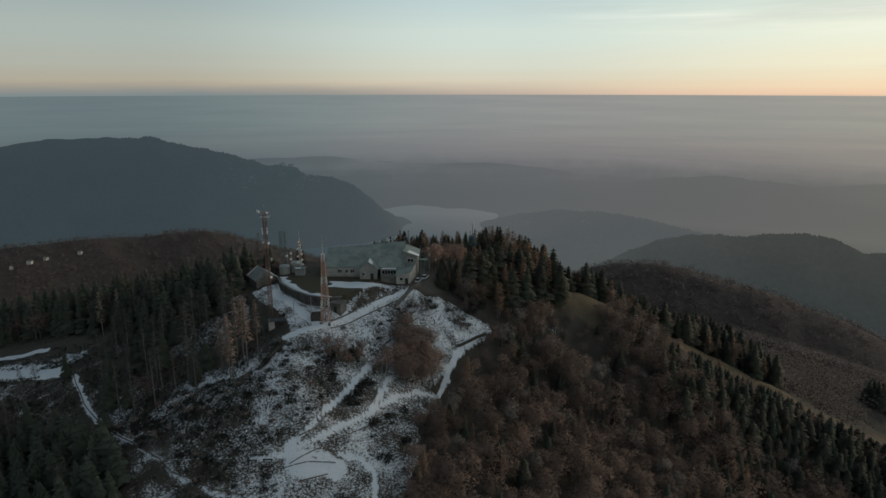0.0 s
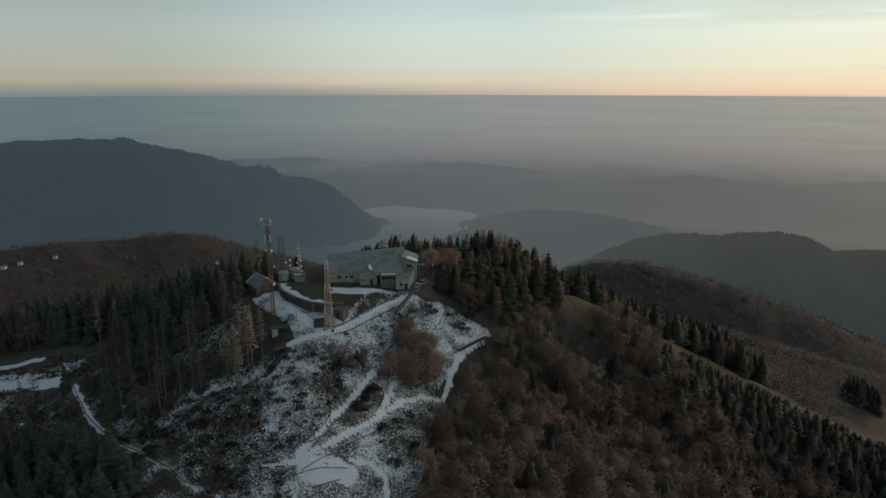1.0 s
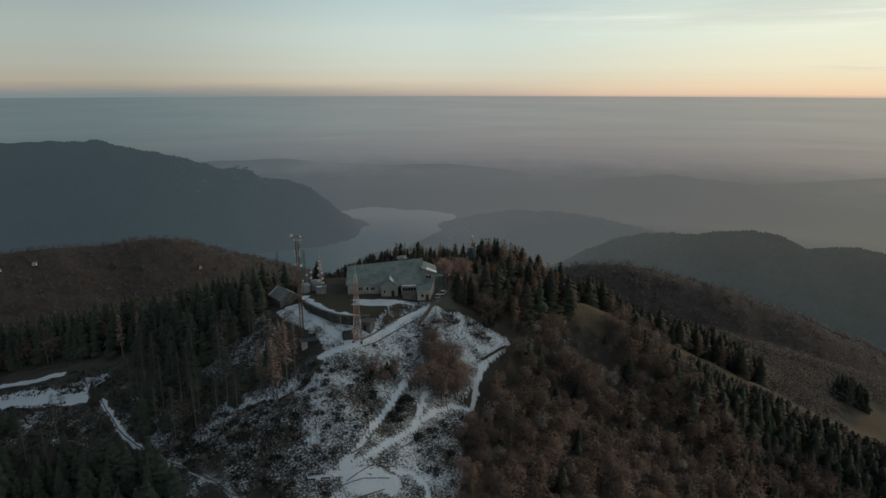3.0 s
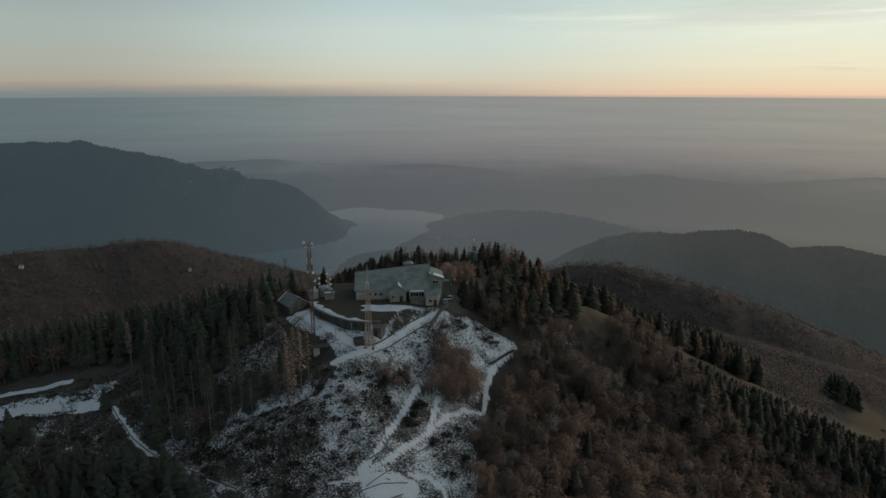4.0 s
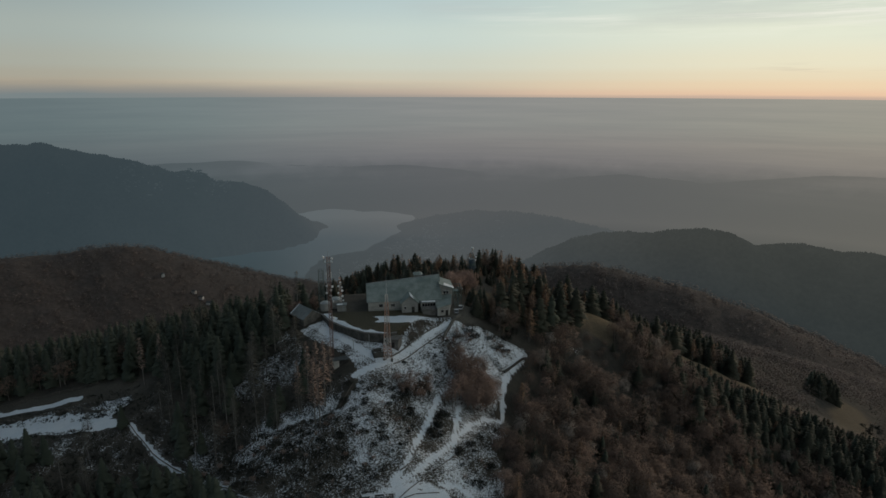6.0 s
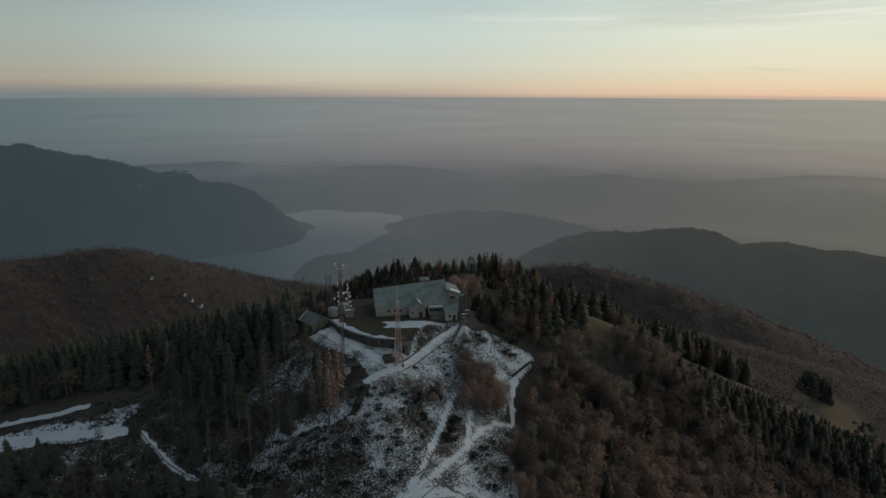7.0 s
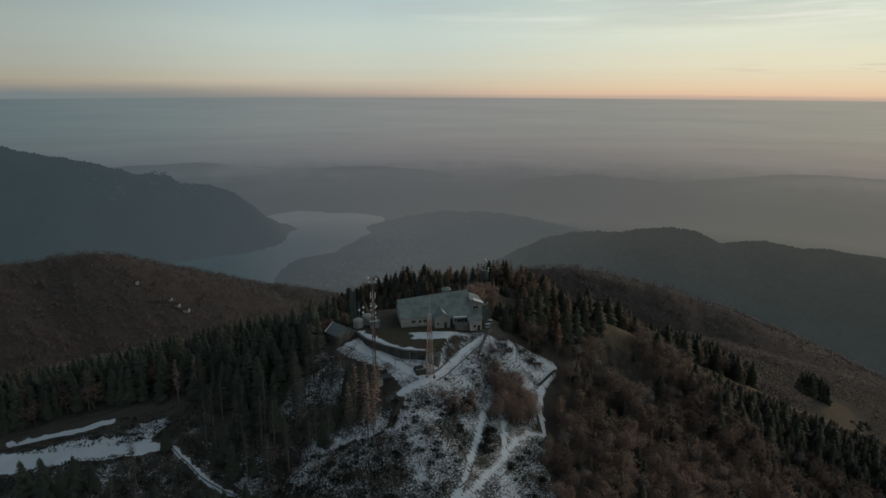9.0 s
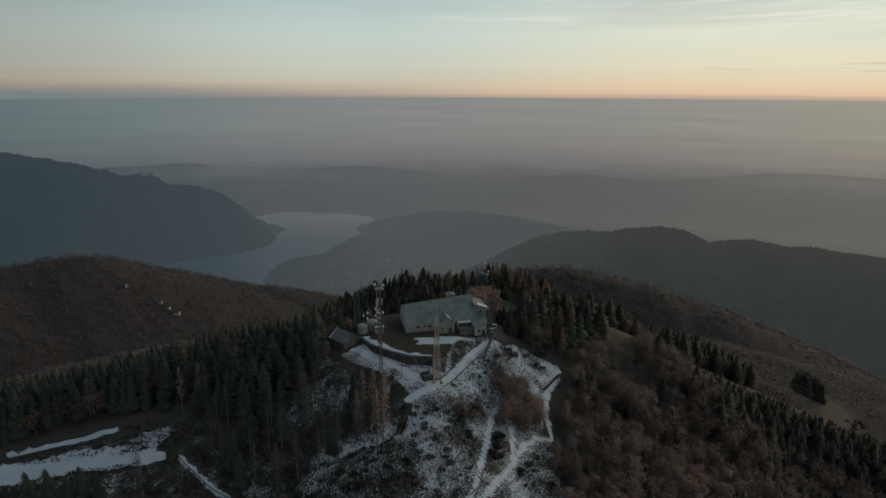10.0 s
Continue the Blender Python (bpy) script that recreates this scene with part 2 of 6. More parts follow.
def plain(name, a, b, scale=3.0, rough_=0.8, metal=0.0, fine=20.0, relief=0.02):
    """A worn surface between two colours, with patches and grain."""
    m, t, p = surface(name, rough_, metal)
    o = own(t)
    big, small = speckle(t, o, scale), speckle(t, o, fine, 3.0)
    c = blend(t, span(t, big, 0.35, 0.65), a, b)
    c = blend(t, calc(t, "MULTIPLY", span(t, small, 0.3, 0.75), 0.35), c, tuple(0.6 * v for v in a))
    t.links.new(c, p.inputs["Base Color"])
    bump(t, p, small, 0.4, relief)
    return m


def leafy(name, a, b, rough_=0.85):
    """Foliage or twigs: every tree and every clump a little different."""
    m, t, p = surface(name, rough_)
    g = t.nodes.new("ShaderNodeNewGeometry")
    island = g.outputs["Random Per Island"]
    thing = t.nodes.new("ShaderNodeObjectInfo").outputs["Random"]
    patch = speckle(t, g.outputs["Position"], 0.05, 3.0, 0.6)
    tint = t.nodes.new("ShaderNodeAttribute")
    tint.attribute_name = "tint"
    tree = calc(t, "ADD", calc(t, "MULTIPLY", thing, 0.5), calc(t, "MULTIPLY", tint.outputs["Fac"], 0.5))
    v = calc(t, "ADD", calc(t, "MULTIPLY", island, 0.08), calc(t, "ADD", calc(t, "MULTIPLY", tree, 0.55), calc(t, "MULTIPLY", span(t, patch, 0.32, 0.68), 0.50)))
    t.links.new(blend(t, calc(t, "MULTIPLY", v, 0.95, clamp=True), a, b), p.inputs["Base Color"])
    return m


SPRUCE = leafy("spruce_needles", (0.029, 0.043, 0.035), (0.080, 0.091, 0.066))
FIR = leafy("fir_needles", (0.023, 0.028, 0.021), (0.064, 0.065, 0.046))
TWIGS = leafy("bare_beech_twigs", (0.058, 0.043, 0.036), (0.232, 0.155, 0.118))
LARCH = leafy("bare_larch_twigs", (0.060, 0.062, 0.055), (0.17, 0.155, 0.125))
GOLDEN = leafy("golden_larch_twigs", (0.125, 0.090, 0.064), (0.40, 0.255, 0.165))
GREYTWIGS = leafy("grey_birch_twigs", (0.12, 0.105, 0.092), (0.36, 0.30, 0.255))
REDLARCH = leafy("reddish_larch_twigs", (0.20, 0.158, 0.135), (0.40, 0.285, 0.228))
RUST = leafy("russet_hedge_twigs", (0.20, 0.130, 0.104), (0.43, 0.280, 0.215))
HEATH = leafy("heath_tufts", (0.020, 0.024, 0.021), (0.072, 0.072, 0.060))
BRUSH = leafy("bare_brown_brush", (0.125, 0.090, 0.075), (0.31, 0.210, 0.168))
FARWOOD = leafy("far_wood_twigs", (0.058, 0.047, 0.043), (0.222, 0.170, 0.146))
BARK = plain("bark", (0.09, 0.075, 0.062), (0.16, 0.14, 0.12), 1.5, 0.9)
PALEBARK = plain("pale_bark", (0.13, 0.12, 0.108), (0.24, 0.22, 0.20), 1.5, 0.9)


def ground_material():
    m, t, p = surface("hill_ground", 0.9)
    cover = t.nodes.new("ShaderNodeAttribute")
    cover.attribute_name = "cover"
    sep = t.nodes.new("ShaderNodeSeparateColor")
    t.links.new(cover.outputs["Color"], sep.inputs[0])
    snow, straw, bare = sep.outputs
    w = here(t)
    n1, n2, n3 = speckle(t, w, 2.0, 7.0, 0.70), speckle(t, w, 0.16, 3.0), speckle(t, w, 6.5, 3.0, 0.7)
    litter = blend(t, span(t, n2, 0.35, 0.65), (0.054, 0.051, 0.045), (0.10, 0.089, 0.073))
    litter = blend(t, span(t, n3, 0.4, 0.7), litter, (0.044, 0.039, 0.032))
    off = t.nodes.new("ShaderNodeVectorMath")
    off.operation = "DISTANCE"
    off.inputs[1].default_value = (-20, 200, -10)
    t.links.new(w, off.inputs[0])
    # paler beech litter on the lower hills, dark needle litter near the summit
    litter = blend(t, span(t, off.outputs["Value"], 330, 540), litter, blend(t, span(t, n2, 0.35, 0.65), (0.062, 0.051, 0.046), (0.094, 0.076, 0.067)))
    grass = blend(t, span(t, n1, 0.35, 0.68), (0.092, 0.075, 0.047), (0.20, 0.150, 0.092))
    dirt = blend(t, span(t, n1, 0.35, 0.65), (0.075, 0.068, 0.058), (0.14, 0.13, 0.11))
    c = blend(t, straw, litter, grass)
    c = blend(t, bare, c, dirt)
    lawn = blend(t, span(t, n1, 0.35, 0.65), (0.042, 0.041, 0.028), (0.105, 0.090, 0.060))
    c = blend(t, cover.outputs["Alpha"], c, lawn)
    mix = calc(t, "ADD", calc(t, "MULTIPLY", n1, 0.50), calc(t, "ADD", calc(t, "MULTIPLY", n2, 0.18), calc(t, "MULTIPLY", n3, 0.32)))
    level = calc(t, "SUBTRACT", calc(t, "ADD", mix, snow), 1.0)
    white = span(t, level, -0.020, 0.018)
    snowcol = blend(t, span(t, n2, 0.3, 0.7), (0.71, 0.77, 0.83), (0.81, 0.845, 0.885))
    c = blend(t, white, c, snowcol)
    t.links.new(c, p.inputs["Base Color"])
    t.links.new(span(t, white, 0, 1, 0.95, 0.6), p.inputs["Roughness"])
    bump(t, p, calc(t, "ADD", n1, calc(t, "MULTIPLY", n3, 0.4)), 0.7, 0.5)
    return m


def distance_material(name, low, high, water=False, clear=1.0):
    """The far distance, its many kilometres of evening haze painted as a surface glow."""
    m, t, p = surface(name, 0.25 if water else 0.95)
    w = here(t)
    d = t.nodes.new("ShaderNodeVectorMath")
    d.operation = "SUBTRACT"
    d.inputs[1].default_value = tuple(EYE0)
    t.links.new(w, d.inputs[0])
    ln = t.nodes.new("ShaderNodeVectorMath")
    ln.operation = "LENGTH"
    t.links.new(d.outputs[0], ln.inputs[0])
    sep = t.nodes.new("ShaderNodeSeparateXYZ")
    t.links.new(d.outputs[0], sep.inputs[0])
    r = ln.outputs["Value"]
    az = calc(t, "ARCTAN2", sep.outputs[0], sep.outputs[1])
    n = speckle(t, w, 0.006, 5.0, 0.55)
    n2 = speckle(t, w, 0.055, 4.0, 0.6)
    base = blend(t, span(t, calc(t, "ADD", calc(t, "MULTIPLY", n, 0.55), calc(t, "MULTIPLY", n2, 0.45)), 0.40, 0.60), low, high)
    t.links.new(base, p.inputs["Base Color"])
    # painted haze thickens and pales with distance; it is bluer away from the sunset
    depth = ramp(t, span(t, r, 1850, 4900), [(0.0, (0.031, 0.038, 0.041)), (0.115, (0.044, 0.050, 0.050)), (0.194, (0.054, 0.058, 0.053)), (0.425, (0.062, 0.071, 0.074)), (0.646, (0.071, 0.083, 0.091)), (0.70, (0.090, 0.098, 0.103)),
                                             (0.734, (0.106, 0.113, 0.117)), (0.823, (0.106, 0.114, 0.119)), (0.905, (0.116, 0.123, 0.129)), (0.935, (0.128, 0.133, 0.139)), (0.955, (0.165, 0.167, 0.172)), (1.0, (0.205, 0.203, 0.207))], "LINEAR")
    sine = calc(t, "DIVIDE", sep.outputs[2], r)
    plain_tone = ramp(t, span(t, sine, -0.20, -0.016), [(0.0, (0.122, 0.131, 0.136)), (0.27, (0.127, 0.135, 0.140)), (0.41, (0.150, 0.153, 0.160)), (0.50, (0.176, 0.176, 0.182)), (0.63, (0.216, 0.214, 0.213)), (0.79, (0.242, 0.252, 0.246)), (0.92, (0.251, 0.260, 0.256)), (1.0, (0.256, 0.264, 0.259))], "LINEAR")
    # hills are coloured darker than the painted mist of the plain
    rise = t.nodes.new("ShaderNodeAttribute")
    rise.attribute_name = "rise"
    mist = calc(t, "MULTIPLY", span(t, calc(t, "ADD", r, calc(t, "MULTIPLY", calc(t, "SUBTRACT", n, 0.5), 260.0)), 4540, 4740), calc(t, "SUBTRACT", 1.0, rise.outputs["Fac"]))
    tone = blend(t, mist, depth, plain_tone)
    # and their haze tone is tinted bluer and darker towards their feet
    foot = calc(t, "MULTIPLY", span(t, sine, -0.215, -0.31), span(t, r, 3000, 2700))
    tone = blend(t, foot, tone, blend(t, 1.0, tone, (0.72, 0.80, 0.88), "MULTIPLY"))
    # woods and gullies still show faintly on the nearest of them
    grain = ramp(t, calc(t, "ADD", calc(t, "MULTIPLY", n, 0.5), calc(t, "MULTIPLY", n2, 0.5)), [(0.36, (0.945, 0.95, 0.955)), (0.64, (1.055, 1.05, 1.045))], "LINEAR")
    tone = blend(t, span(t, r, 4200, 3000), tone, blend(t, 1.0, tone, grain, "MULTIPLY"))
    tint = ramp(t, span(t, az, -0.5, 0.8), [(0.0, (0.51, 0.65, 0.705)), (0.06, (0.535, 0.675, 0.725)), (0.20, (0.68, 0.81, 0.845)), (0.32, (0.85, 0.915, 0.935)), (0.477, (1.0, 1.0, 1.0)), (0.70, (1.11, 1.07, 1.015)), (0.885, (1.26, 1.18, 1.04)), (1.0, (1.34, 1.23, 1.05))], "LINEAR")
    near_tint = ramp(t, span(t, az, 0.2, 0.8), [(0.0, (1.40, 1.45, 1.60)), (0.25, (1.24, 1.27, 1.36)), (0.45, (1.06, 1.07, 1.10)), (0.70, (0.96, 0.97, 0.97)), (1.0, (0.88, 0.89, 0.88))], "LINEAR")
    # sunset warmth is tinted into the thick far haze only
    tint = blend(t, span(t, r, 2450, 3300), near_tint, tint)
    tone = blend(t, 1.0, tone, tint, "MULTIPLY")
    # mist painted into the valley towards the sunset
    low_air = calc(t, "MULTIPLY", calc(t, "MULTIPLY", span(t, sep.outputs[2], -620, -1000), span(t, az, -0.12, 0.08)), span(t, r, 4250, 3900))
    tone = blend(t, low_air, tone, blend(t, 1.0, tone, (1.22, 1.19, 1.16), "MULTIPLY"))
    # faint level strata in the painted haze
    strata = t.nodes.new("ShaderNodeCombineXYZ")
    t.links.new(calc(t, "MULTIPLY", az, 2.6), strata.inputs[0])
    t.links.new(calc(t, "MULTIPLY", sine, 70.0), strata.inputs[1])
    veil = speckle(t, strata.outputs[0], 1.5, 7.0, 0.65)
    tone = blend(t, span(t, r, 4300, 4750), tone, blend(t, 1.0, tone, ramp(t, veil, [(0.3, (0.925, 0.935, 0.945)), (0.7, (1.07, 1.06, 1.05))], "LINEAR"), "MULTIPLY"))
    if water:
        # painted reflections: sky on the open water, the dark mountain in the bay below it
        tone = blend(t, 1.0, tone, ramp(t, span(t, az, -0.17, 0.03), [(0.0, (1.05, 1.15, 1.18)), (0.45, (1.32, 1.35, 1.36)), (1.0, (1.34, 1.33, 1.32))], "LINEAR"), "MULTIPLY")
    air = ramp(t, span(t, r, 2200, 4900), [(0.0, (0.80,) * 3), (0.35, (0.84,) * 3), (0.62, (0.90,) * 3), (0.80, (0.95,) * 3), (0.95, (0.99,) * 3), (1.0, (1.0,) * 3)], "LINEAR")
    # the surfaces themselves emit the haze tone
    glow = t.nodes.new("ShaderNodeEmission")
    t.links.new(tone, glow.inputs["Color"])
    # clear scales this painted glow
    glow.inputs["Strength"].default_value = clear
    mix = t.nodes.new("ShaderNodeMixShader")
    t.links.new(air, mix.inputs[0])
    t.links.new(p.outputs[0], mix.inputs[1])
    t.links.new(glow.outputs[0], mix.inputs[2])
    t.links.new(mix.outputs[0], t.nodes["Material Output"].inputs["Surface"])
    return m

# ---- ways, clearings and snow ----
ROAD = [(-38.6, 188.5), (-33.7, 193.7), (-27.2, 200.2), (-20.5, 207.9), (-12.1, 213.7), (-8, 219)]
SIDE_ROAD = [(-48, 184), (-38.6, 188.5), (-44.9, 195.4), (-52.5, 204.5), (-60, 214)]
TRAIL_1 = [(-16, 186), (-21.2, 178.3), (-26.3, 166.4), (-31.1, 156.6), (-35.4, 148.1), (-39.2, 142.6)]
TRAIL_2 = [(-7.4, 172.8), (-15.1, 165.5), (-22, 156.9), (-29.9, 149.2), (-39.6, 141.1), (-47, 140)]
TRAIL_3 = [(-39.6, 141.1), (-26.2, 144), (-20.6, 144.6), (-16.7, 141.3), (-15, 130)]
TRAIL_4 = [(-15.8, 174), (-17, 169.3), (-19.5, 161)]
PATH_EAST = [(16, 211), (12.7, 206.9), (4.5, 194.5), (1.9, 187.3), (0.2, 180), (-1.5, 173.6), (-7.4, 172.8)]
TRACK_WEST = [(-124, 197), (-119, 190.2), (-115.7, 186.4), (-111.5, 181.0), (-106.3, 175.9), (-97.8, 168.1), (-86.5, 157.7), (-80, 151.5), (-72.3, 144.9), (-64.8, 138.1), (-52, 131.3), (-44, 129)]
SNOWFIELD = [(-196, 224.5), (-176, 217.0), (-160, 211), (-146, 205.0), (-134, 201), (-127, 197.5)]
FIELD_LOOP = [(-210, 231), (-192, 226.8), (-167.6, 222.5), (-146.3, 215.2), (-136, 206.5), (-126, 198.6), (-127, 195.6), (-134.3, 196.4), (-145, 197.5), (-161.4, 204.6), (-190, 218.5), (-210, 226)]
STRIP_WEST = [(-190, 231), (-178.8, 229), (-151.5, 225)]
MEADOW = [(42, 242), (68, 249), (89, 253), (111, 255), (132, 251), (156, 243), (187, 243), (222, 272), (256, 312)]


NOSE = [(-66, 214), (-60, 218), (-48, 222), (-14, 216), (2, 216), (16, 214), (14, 206), (4.5, 194), (0, 184), (-3, 172), (-4, 156), (-10, 135), (-30, 118), (-66, 122), (-84, 150), (-96, 166), (-80, 172), (-56, 169), (-49, 179), (-49, 188), (-54, 198), (-62, 207)]
LARCH_FLOOR = [(-70, 216), (-62, 200), (-50, 186), (-56, 170), (-80, 170), (-96, 164), (-112, 184), (-104, 204), (-84, 210)]
CLEARING_WEST = [(-200, 232), (-122, 222), (-112, 208), (-112, 186), (-88, 160), (-96, 140), (-150, 150), (-210, 190)]


def fade(d, a, b):
    return np.clip((b - d) / (b - a), 0, 1)


def cover_at(x, y):
    """How much snow, dry grass and bare earth lies at the places."""
    snow = 0.16 + 0.27 * np.clip((rough(x, y, 6, 1) * 0.6 + rough(x, y, 17, 2) - 0.75) / 0.3, 0, 1) * ((x > 5) & (y < 236))
    patch = 0.5 + 0.5 * rough(x, y, 13, 2)
    wob = 4.0 * rough(x, y, 8, 1) * np.where((x > -20) & (y > 172), 0.25, 1.0)
    spots = rough(x, y, 6.5, 4) + 0.7 * rough(x, y, 2.8, 5)
    snow = np.where(inside(x + wob, y - wob, NOSE), 0.482 + 0.03 * np.clip((y - 172) / 18, 0, 1) + 0.034 * spots - 0.012 * np.clip((-44 - x) / 16, 0, 1) - 0.022 * np.clip((-46 - x) / 10, 0, 1) * np.clip((166 - y) / 14, 0, 1), snow)
    larches = inside(x + wob, y - wob, LARCH_FLOOR)
    snow = np.where(larches, 0.315 + 0.17 * patch + 0.08 * np.clip((186 - y) / 8, 0, 1), snow)
    snow = np.where(inside(x + wob, y - wob, CLEARING_WEST), 0.375 + 0.11 * patch + 0.04 * spots - 0.02 * np.clip((190 - y) / 14, 0, 1), snow)
    slope = fade(np.hypot((x + 138) / 11, (y - 213) / 10) + 0.25 * rough(x, y, 4, 2), 0.7, 1.05)
    snow = np.maximum(snow, 0.52 * slope)
    for line, wide, deep in ((ROAD, 1.15, 0.60), (SIDE_ROAD, 2.1, 0.60), (TRAIL_1, 0.85, 0.62), (TRAIL_2, 0.70, 0.60), (TRAIL_3, 0.78, 0.60), (TRAIL_4, 0.75, 0.60), (PATH_EAST, 1.15, 0.60), (TRACK_WEST[:7], 0.8, 0.62), (TRACK_WEST[6:], 0.6, 0.53)):
        d, _ = to_line(x, y, line)
        snow = np.maximum(snow, deep * fade(d + 0.5 * rough(x, y, 2.4, 3), wide * 0.6, wide * 1.6))
    field = inside(x + 1.2 * rough(x, y, 5, 3), y + 0.8 * rough(x, y, 2.5, 4), FIELD_LOOP)
    snow = np.where(field, 0.74, snow)
    d, _ = to_line(x, y, [(-36, 139), (-26, 140)])
    snow = np.maximum(snow, 0.60 * fade(d + 0.8 * rough(x, y, 3.0, 2), 2.2, 5.6))
    d, _ = to_line(x, y, MEADOW)
    straw = fade(d + 2.5 * rough(x, y, 9, 4) - 2 * np.clip((x - 180) / 20, 0, 1) * (y > 250), 6, 11)
    straw = straw * (1 - 0.35 * np.clip((x - 190) / 15, 0, 1))
    straw = np.maximum(straw, 0.7 * fade(np.hypot((x - 55.5) / 6.5, (y - 237) / 10) + 0.2 * rough(x, y, 4, 3), 0.7, 1.05))
    straw = np.maximum(straw, 0.12 * inside(x, y, NOSE))
    straw = np.maximum(straw, fade(np.hypot((x + 41) / 14, (y - 212) / 9), 0.75, 1.0) * 0.55)
    lawn = inside(x, y, TERRACE_WALL + [(-20, 224), (-60, 224)])
    rim = fade(to_line(x, y, TERRACE_WALL[:5])[0] + 1.5 * rough(x, y, 2.6, 1), 0.9, 3.2)
    patch = fade(np.hypot((x + 33 + 0.3 * (y - 215)) / 10.0, (y - 214.6) / 4.6) + 0.28 * rough(x, y, 3.2, 2), 0.62, 1.0)
    snow = np.where(lawn, 0.26 + 0.5 * np.maximum(rim, patch), snow)
    straw = np.where(lawn, 0.25, straw)
    bank = inside(x + 0.2 * wob, y, [(-31, 199), (-28, 207), (-24, 214.5), (-15.5, 213.5), (-22, 207.5), (-31, 197)])
    snow, straw = np.where(bank, 0.44 + 0.09 * rough(x + y, x - y, 1.6, 2), snow), np.where(bank, 0.15, straw)
    east_lawn = fade(np.hypot((x - 11) / 9, (y - 264) / 11) + 0.2 * rough(x, y, 5, 3), 0.8, 1.1)
    straw = np.maximum(straw, east_lawn)
    bare = fade(np.hypot((x + 8) / 9, (y - 224) / 10), 0.8, 1.1)
    bare = np.maximum(bare, 0.7 * fade(to_line(x, y, [(-200, 233), (-150, 227), (-128, 222)])[0], 3, 7))
    snow = np.where(bare > 0.4, np.minimum(snow, 0.28), snow)
    d, _ = to_line(x, y, STRIP_WEST)
    snow = np.maximum(snow, 0.74 * fade(d + 0.5 * rough(x, y, 2.4, 3), 1.0, 2.4))
    far = np.hypot(x - EYE0[0], y - EYE0[1]) > 420
    snow = np.where(far, 0.0, snow)
    return snow, straw, bare


def nearer(x, y, z):
    """Draws the far distance in at unchanged bearings, so that the plain fits in five kilometres."""
    v = np.stack([x, y, z], -1) - EYE0
    r = np.hypot(v[..., 0], v[..., 1])
    s = np.where(r > 1900, (1900 + 2980 * (1 - np.exp(-(r - 1900) / 2980))) / np.maximum(r, 1), 1.0)
    return EYE0 + v * s[..., None]


def mesh_from(name, verts, tris, mats, mat_index=None, smooth=False, normals=None):
    if normals is not None:
        a, b, c = verts[tris[:, 0]], verts[tris[:, 1]], verts[tris[:, 2]]
        back = (np.cross(b - a, c - a) * (normals[tris[:, 0]] + normals[tris[:, 1]] + normals[tris[:, 2]])).sum(1) < 0
        tris = np.where(back[:, None], tris[:, ::-1], tris)
    me = bpy.data.meshes.new(name)
    n, k = len(tris), tris.shape[1]
    me.vertices.add(len(verts))
    me.vertices.foreach_set("co", np.ascontiguousarray(verts, np.float32).ravel())
    me.loops.add(n * k)
    me.loops.foreach_set("vertex_index", np.ascontiguousarray(tris, np.int32).ravel())
    me.polygons.add(n)
    me.polygons.foreach_set("loop_start", np.arange(0, n * k, k, dtype=np.int32))
    me.polygons.foreach_set("loop_total", np.full(n, k, np.int32))
    for m in mats:
        me.materials.append(m)
    if mat_index is not None:
        me.polygons.foreach_set("material_index", np.ascontiguousarray(mat_index, np.int32))
    me.polygons.foreach_set("use_smooth", np.full(n, smooth, bool))
    me.update(calc_edges=True)
    me.validate()
    if normals is not None:
        me.normals_split_custom_set_from_vertices(np.ascontiguousarray(normals, np.float32))
    return me


def rings():
    r = [0.02, 3.0, 20.0, 45.0, 70.0, 90.0]
    while r[-1] < 275:
        r.append(r[-1] + (0.95 if r[-1] > 118 else 3.0))
    while r[-1] < 71000:
        r.append(r[-1] * 1.0165 if r[-1] < 12000 else r[-1] * 1.06)
    return np.array(r)


HAZE = distance_material("haze_glow_distance", (0.030, 0.034, 0.032), (0.095, 0.095, 0.085))


def ground_at(x, y):
    """The height of the ground sheet, which runs straight from ring to ring."""
    rr = rings()
    r, a = np.hypot(x - EYE0[0], y - EYE0[1]), np.arctan2(x - EYE0[0], y - EYE0[1])
    i = np.clip(np.searchsorted(rr, r) - 1, 0, len(rr) - 2)
    s = (r - rr[i]) / (rr[i + 1] - rr[i])
    step = radians(0.25)
    j = np.floor(a / step)
    u = a / step - j
    z = 0.0
    for q, weight in ((rr[i], 1 - s), (rr[i + 1], s)):
        for b, share in ((j * step, 1 - u), ((j + 1) * step, u)):
            z = z + weight * share * land(EYE0[0] + q * np.sin(b), EYE0[1] + q * np.cos(b))
    return z


